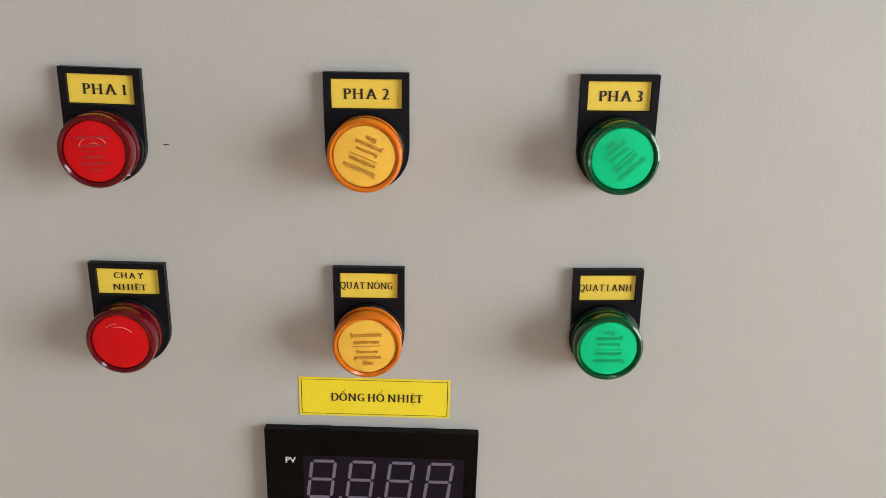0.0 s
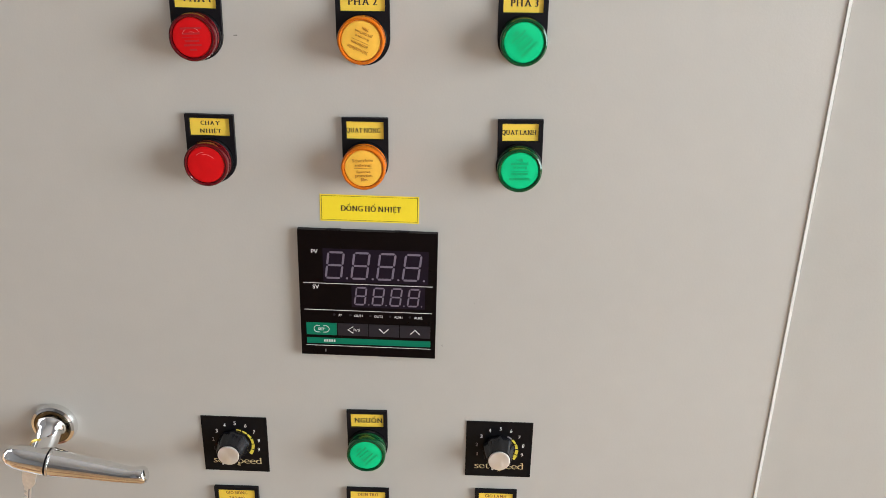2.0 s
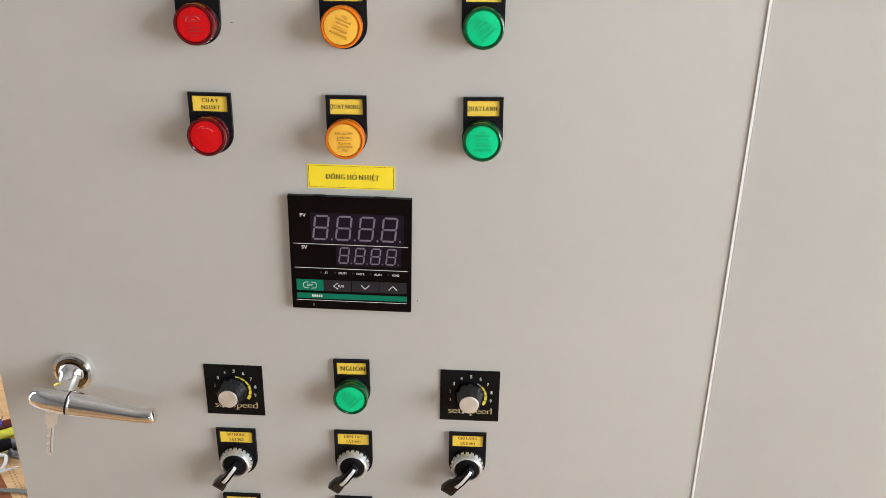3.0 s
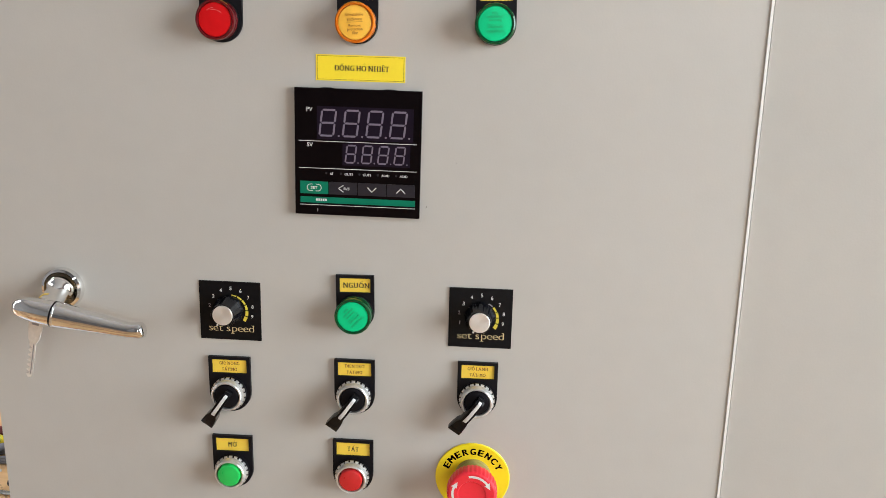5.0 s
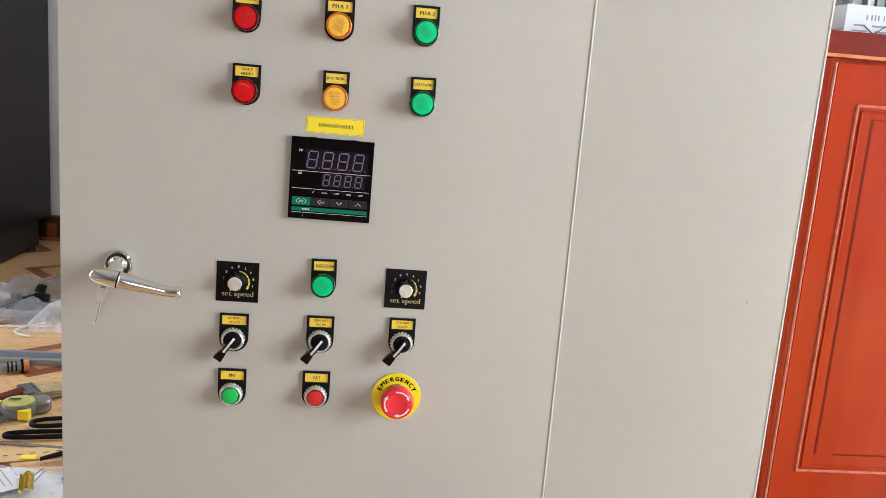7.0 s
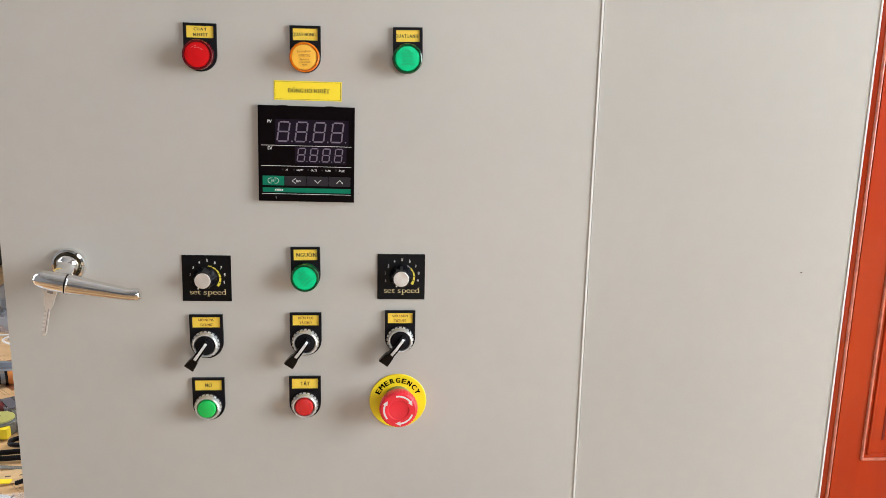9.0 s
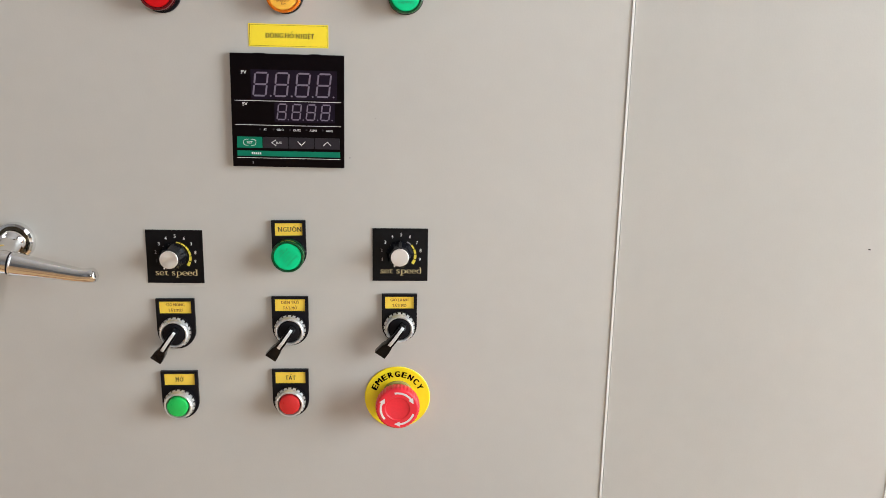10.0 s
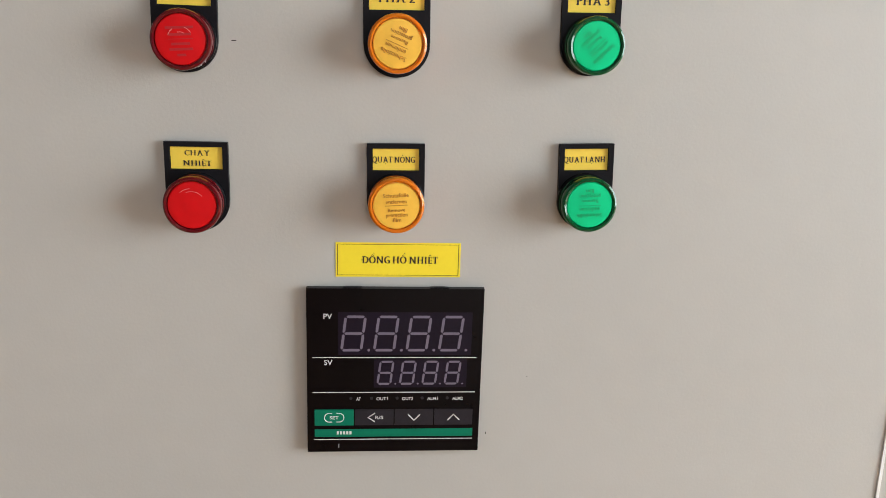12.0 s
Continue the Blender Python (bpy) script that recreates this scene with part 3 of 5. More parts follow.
def legend_plate(owner, lines, widths, shift=0.0, ink_mat=None, wide=0.0310, off=0.0):
    """Black plate with a yellow card in its window; the round end is about the owner's origin."""
    w = wide / 2
    cw = w - 0.0028
    bm = bmesh.new()
    low = [(w, 0.0160)] + [(w, 0.0)] + arc(w, -12, -168, 18) + [(-w, 0.0), (-w, 0.0160)]
    prism(bm, low[::-1], 0.0, -0.0030)
    for x0, x1, z0, z1 in ((-w, w, 0.0278, PT), (-w, -cw, 0.0160, 0.0278), (cw, w, 0.0160, 0.0278)):
        box(bm, x0, x1, -0.0030, 0.0, z0, z1)
    box(bm, -cw, cw, -0.0012, 0.0, 0.0160, 0.0278)
    bmesh.ops.remove_doubles(bm, verts=bm.verts, dist=1e-6)
    plate = part("legend_plate", bm, BLACK, owner, "black plastic legend plate", at=pose(off, 0, 0))
    card = part("label_card", boxes((0.0002 - cw, cw - 0.0002, -0.0018, -0.0012, 0.0163, 0.0275)), LABEL, plate, "yellow card")
    n = len(lines)
    for k, line in enumerate(lines):
        h = 0.0045 if len(line) < 6 and n == 1 else 0.0034 if n == 1 else 0.0029
        z = 0.0219 if n == 1 else 0.0219 + (0.5 - k) * 0.0052
        ink = part("lettering", serif_letters(line, widths[k] / 1000, h, 0.050 if n == 1 else 0.052), ink_mat or BLACK_INK, plate)
        ink.matrix_basis = pose(shift, -0.00195, z)
    return plate


def pilot_lamp(x, z, color, lines, film, label, shift=0.0, tilt=0.0, widths=(17.0,), wide=0.0310, off=0.0):
    """A 22 mm panel lamp with its plate."""
    ob = thing("pilot_lamp", pose(x, 0.0, z, 0, -tilt, 0), label, "indicator lamp", "pilot lamps")
    legend_plate(ob, lines, widths, shift, wide=wide, off=off)
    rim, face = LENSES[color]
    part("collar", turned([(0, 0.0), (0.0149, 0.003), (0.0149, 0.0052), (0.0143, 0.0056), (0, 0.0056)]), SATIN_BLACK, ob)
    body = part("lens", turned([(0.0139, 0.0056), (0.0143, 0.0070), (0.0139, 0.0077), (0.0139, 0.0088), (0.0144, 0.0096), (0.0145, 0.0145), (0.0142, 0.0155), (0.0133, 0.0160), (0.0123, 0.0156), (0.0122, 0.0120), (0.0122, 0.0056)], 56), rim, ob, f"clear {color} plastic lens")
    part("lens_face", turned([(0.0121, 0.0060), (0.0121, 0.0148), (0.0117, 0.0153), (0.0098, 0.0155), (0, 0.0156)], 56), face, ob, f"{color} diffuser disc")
    if film is not None:
        rows = (("Schutzfolie", 0.0056, 0.0132), ("entfernen", 0.0024, 0.0106), ("Remove", -0.0020, 0.0088), ("protection", -0.0045, 0.0110), ("film", -0.0072, 0.0042))
        c, s = math.cos(radians(film)), math.sin(radians(film))
        for word, v, width in rows:
            if color == "red":
                ink = part("film_print", boxes((-width / 2, width / 2, -0.00005, 0.00005, -0.0006, 0.0006)), LENS_INK[color], ob)
                ink.matrix_basis = pose(-s * v, -0.0157, c * v, 0, -film, 0)
            else:
                ink = part("film_print", letters(word, width, 0.0022 if word != "Remove" else 0.0019, 0.0, film), LENS_INK[color], ob)
                ink.matrix_basis = pose(-s * v, -0.0157, c * v)
        bar = part("film_print", boxes((-0.0058, 0.0058, -0.00005, 0.00005, -0.00012, 0.00012)), LENS_INK[color], ob)
        bar.matrix_basis = pose(-s * 0.0003, -0.0157, c * 0.0003, 0, -film, 0)
    return ob


pilot_lamp(-0.1026, 0.6514, "red", ["PHA 1"], 4, "round red indicator lamp under a yellow PHA 1 label", 0.0013, -1.2, wide=0.0316, off=-0.0007)
pilot_lamp(0.0006, 0.6513, "amber", ["PHA 2"], 157, "round amber indicator lamp under a yellow PHA 2 label", 0.0, 0.3, (18.0,), wide=0.0334)
pilot_lamp(0.0994, 0.6521, "green", ["PHA 3"], 224, "round green indicator lamp under a yellow PHA 3 label", 0.0006, 0.4, wide=0.0304, off=-0.0003)
pilot_lamp(-0.1017, 0.5711, "red", ["CHẠY", "NHIỆT"], None, "red indicator lamp with creased film under a yellow CHẠY NHIỆT label", 0.0004, -0.6, (12.6, 14.2), wide=0.0318, off=0.0004)
pilot_lamp(0.0004, 0.5710, "amber", ["QUẠT NÓNG"], 3, "amber indicator lamp under a yellow QUẠT NÓNG label", -0.0012, 0, (22.2,), wide=0.0300)
pilot_lamp(0.1008, 0.5718, "green", ["QUẠT LẠNH"], 181, "green indicator lamp under a yellow QUẠT LẠNH label", -0.0010, 1.0, (22.2,), wide=0.0292, off=0.0006)
pilot_lamp(-0.0025, 0.3494, "green", ["NGUỒN"], 226, "green power indicator lamp under a yellow NGUỒN label", 0.0010, 0.6, (21.0,), wide=0.0302)

# highlights on the film creases of the red lenses, drawn as pale arcs
for (x, z), arcs in (((-0.1026, 0.6514), ((0.0060, 35, 70), (0.0060, 125, 160), (0.0035, 60, 110))), ((-0.1017, 0.5711), ((0.0070, 40, 110), (0.0085, 95, 130)))):
    bm = bmesh.new()
    for r, a0, a1 in arcs:
        tube(bm, [(px, -0.01575, pz) for px, pz in arc(r, a0, a1, 8)], 0.00012, 5)
    ob = part("film_crease", bm, CREASE)
    ob.matrix_basis = pose(x, 0, z)
    tagged(ob, "painted highlight on a crease in a red lamp's clear film", "film crease")
bm = bmesh.new()
rnd = random.Random(4)
for k in range(16):
    a = radians(rnd.uniform(195, 330))
    p = (0.0142 * math.cos(a), -rnd.uniform(0.009, 0.0150), 0.0142 * math.sin(a))
    box(bm, p[0] - 0.0003, p[0] + 0.0004, p[1] - 0.0003, p[1] + 0.0003, p[2] - 0.0003, p[2] + 0.0003)
ob = part("plastic_crumbs", bm, WHITE_PLASTIC)
ob.matrix_basis = pose(-0.1026, 0, 0.6514)
tagged(ob, "white plastic crumbs stuck to a red lamp rim", "crumbs", kind="stuff")

# ---- selector switches and push buttons ----


def metal_ring(owner):
    """Black knurled nut with bright teeth, and a satin ring before it."""
    nut = part("nut", turned([(0.0100, 0.003), (0.0140, 0.003), (0.0140, 0.0074), (0.0136, 0.0080), (0.0100, 0.0080)], 56), BLACK, owner, "black knurled nut")
    for k in range(20):
        m = pose(0, 0, 0, 0, 360 * k / 20, 0) @ pose(0, -0.0076, 0.0137)
        part("tooth", boxes((-0.0014, 0.0014, -0.0010, 0.0006, -0.0012, 0.0005), bev=0.0003), RING_METAL, nut, at=m)
    ring = part("metal_ring", turned([(0.0101, 0.0078), (0.0129, 0.0078), (0.0132, 0.0090), (0.0131, 0.0112), (0.0126, 0.0122), (0.0125, 0.0132), (0.0118, 0.0139), (0.0108, 0.0137), (0.0103, 0.0122), (0.0101, 0.0078)], 56), RING_METAL, owner, "satin chrome bezel ring")
    return ring


def loft(sections):
    """Rectangular sections (u, half width, depth from, depth to) along u, depth towards the viewer."""
    bm = bmesh.new()
    rows = [[bm.verts.new((u, -d, v)) for v, d in ((-w, d0), (w, d0), (w, d1), (-w, d1))] for u, w, d0, d1 in sections]
    for p, q in zip(rows, rows[1:]):
        for k in range(4):
            j = (k + 1) % 4
            bm.faces.new((p[k], p[j], q[j], q[k]))
    bm.faces.new(rows[0])
    bm.faces.new(rows[-1][::-1])
    bmesh.ops.recalc_face_normals(bm, faces=bm.faces)
    bevel(bm, 0.0008, 2)
    return bm


def selector_switch(x, z, lines, label, wide):
    ob = thing("selector_switch", (x, 0.0, z), label, "selector switch", "selector switches")
    legend_plate(ob, lines, (16.5, 13.0), 0.0, BROWN_INK, wide)
    metal_ring(ob)
    part("hub", turned([(0, 0.004), (0.0099, 0.004), (0.0101, 0.0130), (0.0096, 0.0138), (0.0070, 0.0143), (0, 0.0143)], 40), BLACK, ob)
    at = pose(0, 0, 0, 0, -235, 0)
    lever = part("lever", loft([(-0.0075, 0.0028, 0.012, 0.0205), (-0.004, 0.0032, 0.012, 0.0235), (0.008, 0.0032, 0.012, 0.0235), (0.016, 0.0033, 0.0105, 0.0210), (0.0205, 0.0046, 0.0080, 0.0180), (0.0262, 0.0052, 0.0068, 0.0160), (0.0312, 0.0056, 0.0060, 0.0135)]), SATIN_BLACK, ob, "long black lever", at=at)
    part("pointer", loft([(-0.0060, 0.0013, 0.0205, 0.0222), (-0.004, 0.0013, 0.0233, 0.0239), (0.008, 0.0014, 0.0233, 0.0239), (0.0160, 0.0015, 0.0208, 0.0214)]), WHITE_PLASTIC, lever, "white pointer stripe")
    return ob


selector_switch(-0.1068, 0.2764, ["GIÓ NÓNG", "TẮT/MỞ"], "black lever selector switch labelled GIÓ NÓNG TẮT/MỞ", 0.0344)
selector_switch(-0.0035, 0.2786, ["ĐIỆN TRỞ", "TẮT/MỞ"], "black lever selector switch labelled ĐIỆN TRỞ TẮT/MỞ", 0.0330)
selector_switch(0.0962, 0.2810, ["GIÓ LẠNH", "TẮT/ MỞ"], "black lever selector switch labelled GIÓ LẠNH TẮT/MỞ", 0.0322)


def push_button(x, z, line, material, label):
    ob = thing("push_button", (x, 0.0, z), label, "push button", "push buttons")
    legend_plate(ob, [line], (7.6 if len(line) == 2 else 9.4,), wide=0.0336)
    metal_ring(ob)
    part("cap", turned([(0, 0.004), (0.0095, 0.004), (0.0095, 0.0145), (0.0090, 0.0154), (0.0080, 0.0157), (0, 0.0155)], 44), material, ob, "smooth coloured cap")
    return ob


push_button(-0.1072, 0.2064, "MỞ", BUTTON_GREEN, "green push button in a chrome ring under a MỞ label")
push_button(-0.0052, 0.2078, "TẮT", BUTTON_RED, "red push button in a chrome ring under a TẮT label")

# ---- emergency stop ----
es = thing("emergency_stop", (0.0945, 0.0, 0.2090), "red mushroom emergency stop button on a yellow disc", "emergency stop")
part("backing_disc", turned([(0, 0.0), (0.0306, 0.0), (0.0308, 0.0010), (0.0302, 0.0018), (0, 0.0018)], 72), ESTOP_YELLOW, es, "round yellow disc")
pieces = []
for k, ch in enumerate("EMERGENCY"):
    a = 153 - 126 * k / 8
    me = letters(ch, 0.0041 if ch != "M" else 0.0052, 0.0056)
    for dx, dz in ((-0.0004, 0.00015), (0.0004, 0.00015), (0.0, -0.00015)):
        pieces.append((me, pose(0.0238 * math.cos(radians(a)), -0.0020, 0.0238 * math.sin(radians(a)), 0, -(a - 90), 0) @ pose(dx, 0, dz)))
part("lettering", joined(pieces), BEZEL, es, "black curved lettering")
part("collar", turned([(0, 0.0018), (0.0150, 0.0018), (0.0145, 0.0040), (0.0135, 0.0045), (0.0135, 0.0150), (0, 0.0150)], 48), COLLAR, es, "dull yellow-grey collar", at=pose(0.0004, 0, 0.0022))
head = part("mushroom_head", turned([(0, 0.0130), (0.0150, 0.0130), (0.0196, 0.0185), (0.0203, 0.0220), (0.0202, 0.0272), (0.0196, 0.0294), (0.0180, 0.0304), (0.0115, 0.0302), (0.0108, 0.0295), (0.0098, 0.0293), (0, 0.0296)], 144, -0.022, 36), ESTOP_RED, es, "ribbed red head", at=pose(0.0004, -0.0015, 0.0022), smooth=25)
for k in range(3):
    a0 = 100 - 120 * k
    outer, inner = arc(0.0162, a0, a0 - 62, 10), arc(0.0144, a0, a0 - 62, 10)
    tip = arc(0.0153, a0 - 62, a0 - 82, 1)[1]
    head_a, head_b = arc(0.0178, a0 - 62, a0 - 62, 1)[0], arc(0.0128, a0 - 62, a0 - 62, 1)[0]
    bm = bmesh.new()
    prism(bm, (outer + [head_a, tip, head_b] + inner[::-1])[::-1], -0.0298, -0.0306)
    part("arrow", bm, WHITE_INK, head, "white curved arrow")

# ---- speed dials ----


def speed_dial(x, z, label, missing, kx, kz, tilt):
    """Black scale plate with a knob; x, z is the plate's middle."""
    ob = thing("speed_dial", pose(x, 0.0, z, 0, -tilt, 0), label, "dial knob", "speed dials")
    plate = part("scale_plate", boxes((-0.025, 0.025, -0.0009, 0.0, -0.0245, 0.0245), bev=0.0003), SATIN_BLACK, ob, "square black scale plate")
    cx, cz = 0.0008, 0.0012
    for k in range(9):
        a = 197 - 26.75 * k
        ink = part("numeral", letters(str(k + 1), 0.0017 if k else 0.0007, 0.0031, 0.0), WHITE_INK if k > 1 else GREY_INK if k or not missing else KEYPAD, plate)
        ink.matrix_basis = pose(cx + 0.0178 * math.cos(radians(a)), -0.0010, cz + 0.0178 * math.sin(radians(a)))
    for k in range(1 if missing else 2, 7):
        a = 104 - 20.5 * k
        w = 0.0004 + 0.00024 * k
        outline = arc(0.0132 + w, a, a - 17, 5) + arc(0.0132 - w * 0.4, a - 17, a, 5)
        part("scale_mark", pulled(outline[::-1], -0.0009, -0.0011), YELLOW_INK if k > 2 or missing else GREY_INK, plate)
    ink = part("lettering", serif_letters("set speed", 0.0370, 0.0062, 0.012), GOLD_INK, plate, "gold lettering")
    ink.matrix_basis = pose(0.0006, -0.0010, -0.0145)
    knob = part("knob", turned([(0, 0.0010), (0.0122, 0.0010), (0.0124, 0.0050), (0.0112, 0.0062), (0.0098, 0.0150), (0.0090, 0.0165), (0, 0.0165)], 72, -0.06, 9), KNOB_BLACK, ob, "fluted black knob", at=pose(cx + kx, 0, cz + kz), smooth=50)
    part("knob_cap", turned([(0, 0.0165), (0.0080, 0.0165), (0.0080, 0.0173), (0.0076, 0.0176), (0, 0.0175)], 48), CAP, knob, "spun aluminium cap")
    pt = part("pointer", boxes((-0.0006, 0.0006, -0.0167, -0.0161, -0.0094, -0.0081), (-0.0006, 0.0006, -0.0164, -0.0030, -0.0100, -0.0094)), WHITE_INK, knob, "white pointer line")
    pt.matrix_basis = pose(0, 0, 0, 0, 30, 0)
    return ob


speed_dial(-0.1045, 0.3456, "black speed dial with silver knob, worn scale from 2", 1, -0.0017, 0.0, -0.5)
speed_dial(0.0968, 0.3479, "black speed dial with silver knob, scale 1 to 9", 0, -0.0010, 0.0003, -0.2)

# ---- the paper sticker ----
st = thing("name_sticker", pose(0.0020, 0, 0.5385, 0, 0.6, 0), "yellow paper sticker lettered ĐỒNG HỒ NHIỆT on the metal", "sticker")
part("paper", boxes((-0.0335, 0.0335, -0.0003, 0.0, -0.0095, 0.0095)), STICKER, st)
part("border_line", boxes((-0.0326, 0.0326, -0.00036, -0.0003, 0.0084, 0.0086), (-0.0326, 0.0326, -0.00036, -0.0003, -0.0086, -0.0084), (-0.0326, -0.0323, -0.00036, -0.0003, -0.0084, 0.0084), (0.0323, 0.0326, -0.00036, -0.0003, -0.0084, 0.0084)), BLACK_INK, st)
ink = part("lettering", serif_letters("ĐỒNG HỒ NHIỆT", 0.0412, 0.0043, 0.056), BLACK_INK, st)
ink.matrix_basis = pose(0.0008, -0.0004, 0.0)

# ---- temperature controller, 96 mm square ----
tc = thing("temperature_controller", pose(0.0002, 0.0, 0.4755, 0, 0.7, 0), "black square temperature controller with two unlit digital displays", "temperature controller")
part("bezel", boxes((-0.048, 0.048, -0.0042, 0.0, -0.048, 0.048), bev=0.0007), BEZEL, tc, "glossy black bezel")
for x in (-0.0235, 0.0235):
    part("clip", boxes((x - 0.005, x + 0.005, -0.0030, -0.0004, 0.0480, 0.0483), (x - 0.003, x + 0.003, -0.0024, -0.0008, 0.0483, 0.0485)), BLACK, tc, "black fixing clip")


def mm(u, v):
    """Millimetres from the controller's upper left corner, to its own x, z."""
    return (u - 48) / 1000, (48 - v) / 1000


def panel(name, u0, u1, v0, v1, material, depth=0.0001, owner=None, label="", bev=0.0, base=0.0042):
    (x0, z1), (x1, z0) = mm(u0, v0), mm(u1, v1)
    return part(name, boxes((x0, x1, -base - depth, -base, z0, z1), bev=bev), material, owner or tc, label)


def digit(u, v, w, h, owner, thick=0.076):
    """Seven separate segments, leaning right, and a point."""
    t, lean = thick * h, 0.12
    g = 0.006 * h
    segs = {"a": (0, 0, 1), "d": (0, h, 1), "g": (0, h / 2, 1), "f": (0, 0, 0), "e": (0, h / 2, 0), "b": (w, 0, 0), "c": (w, h / 2, 0)}
    for sx, sy, flat in segs.values():
        bm = bmesh.new()
        if flat:
            q = t / 2
            a, b = sx + g + q * 0.4, sx + w - g - q * 0.4
            pts = [(a, sy), (a + q, sy - q), (b - q, sy - q), (b, sy), (b - q, sy + q), (a + q, sy + q)]
        else:
            q = t / 2
            a, b = sy + g + q * 0.4, sy + h / 2 - g - q * 0.4
            pts = [(sx, a), (sx + q, a + q), (sx + q, b - q), (sx, b), (sx - q, b - q), (sx - q, a + q)]
        pts = [mm(u + px + (h - py) * lean, v + py) for px, py in pts]
        prism(bm, pts, -0.00432, -0.00440)
        part("segment", bm, SEGMENT, owner)
    x, z = mm(u + w + 0.22 * h, v + h)
    part("decimal_point", turned([(0, 0.0), (0.00004 * h, 0.0), (0.00004 * h, 0.0001), (0, 0.0001)], 12), SEGMENT, owner, at=pose(x, -0.00432, z))


pv = panel("display_window", 17, 90, 13.2, 38.0, SCREEN, label="dark purple display window")
for k in range(4):
    digit(18.8 + 17.8 * k, 15.9, 10.6, 19.2, pv)
sv = panel("display_window", 36.5, 88, 40.4, 57.2, SCREEN, label="dark purple display window")
for k in range(4):
    digit(38.6 + 12.4 * k, 41.9, 7.0, 13.0, sv, 0.090)
for v in (39.2, 59.8):
    panel("divider_line", 3, 93, v, v + 0.45, WHITE_INK, 0.00018)
panel("divider_line", 3.5, 92.5, 88.2, 88.6, WHITE_INK, 0.00018)
for text, u, v, w, h in (("PV", 11.4, 15.6, 4.6, 3.0), ("SV", 11.6, 42.2, 4.6, 3.0), ("AT", 28.2, 63.8, 2.5, 1.9), ("OUT1", 41.2, 63.8, 6.2, 1.9), ("OUT2", 55.4, 63.8, 6.2, 1.9), ("ALM1", 69.3, 63.8, 5.9, 1.9), ("ALM2", 83.4, 63.8, 5.9, 1.9)):
    ink = part("lettering", letters(text, w / 1000, h / 1000, 0.03), WHITE_INK, tc)
    x, z = mm(u, v)
    ink.matrix_basis = pose(x, -0.00432, z)
for u in (24.0, 35.4, 49.6, 63.6, 77.6):
    x, z = mm(u, 63.6)
    part("indicator_dot", turned([(0, 0), (0.0009, 0), (0.0009, 0.0001), (0, 0.0001)], 14), KEYPAD, tc, at=pose(x, -0.0042, z))
for k in range(4):
    u = 4.0 + 22.2 * k
    key = panel("key_pad", u, u + 21.6, 70.2, 79.8, PANEL_GREEN if k == 0 else KEYPAD, 0.0004, label="green SET key" if k == 0 else "dark grey key", bev=0.00025)
    x, z = mm(u + 10.8, 75.0)
    depth = -0.0042 - 0.00045
    if k == 0:
        ink = part("lettering", letters("SET", 0.0050, 0.0019, 0.04), WHITE_INK, key)
        ink.matrix_basis = pose(x, depth, z)
        for sgn in (-1, 1):
            bm = bmesh.new()
            pts = [(x + sgn * (0.0010 + px), z + pz) for px, pz in [(0.0002, 0.0026), (0.0018, 0.0026)] + arc(0.0026, 90, -90, 10, 0.0018)[1:-1] + [(0.0018, -0.0026), (0.0002, -0.0026)]]
            tube(bm, [(px, depth, pz) for px, pz in pts], 0.00026, 6)
            part("symbol", bm, WHITE_INK, key)
    else:
        shape = {1: [(0.0004, 0.0026), (-0.0034, 0), (0.0004, -0.0026)], 2: [(-0.0033, 0.0016), (0, -0.0018), (0.0033, 0.0016)], 3: [(-0.0033, -0.0018), (0, 0.0016), (0.0033, -0.0018)]}[k]
        bm = bmesh.new()
        tube(bm, [(x + px, depth, z + pz) for px, pz in shape], 0.00042, 6)
        part("symbol", bm, WHITE_INK, key)
        if k == 1:
            ink = part("lettering", letters("R/S", 0.0044, 0.0020, 0.03), WHITE_INK, key)
            ink.matrix_basis = pose(x + 0.0028, depth, z)
strip = panel("green_strip", 4.0, 92.5, 82.2, 86.8, PANEL_GREEN, 0.0002, label="green stripe")
for k in range(5):
    panel("print_bar", 16.2 + 1.75 * k, 17.4 + 1.75 * k, 83.4, 85.3, WHITE_INK, 0.0003, strip)
panel("paint_chip", 17.0, 17.6, 91.2, 93.6, GREY_INK, 0.00012)

# ---- lever handle and key ----
lh = thing("lever_handle", (-0.2418, 0.0, 0.3597), "chrome lever handle on a round rose, yellow film at its neck", "door handle")
part("rose", turned([(0, 0.0), (0.0170, 0.0), (0.0170, 0.0030), (0.0162, 0.0048), (0.0140, 0.0056), (0.0132, 0.0050), (0.0100, 0.0062), (0, 0.0062)], 56), CHROME, lh)
# ring coloured dark where the rose mirrors dark things under the lever
part("rose_recess", turned([(0.0100, 0.0063), (0.0136, 0.0054), (0.0134, 0.0061), (0.0100, 0.0066)], 56), SHADED_CHROME, lh, "inner ring darkened for reflections and the lever's shadow")
bm = bmesh.new()
tube(bm, [(0, -0.0060, 0), (0, -0.0075, -0.0004), (0, -0.0090, -0.0010), (0, -0.0105, -0.0016), (0, -0.0200, -0.0058), (0, -0.0310, -0.0105)], [0.0112, 0.0110, 0.0096, 0.0086, 0.0086, 0.0092], 36)
part("neck", bm, CHROME, lh, "flared chrome neck", smooth=60)
bm = bmesh.new()
tube(bm, [(-0.0007, -0.0205, -0.0060), (-0.0007, -0.0224, -0.0068)], [0.0087, 0.0088], 30)
part("yellow_film", bm, BRASS, lh, "yellow ring of film")
A, B = Vector((-0.0225, -0.0330, -0.0062)), Vector((0.0780, -0.0290, -0.0262))


def lever_section(f, r):
    p = A.lerp(B, f)
    return tuple(p), r


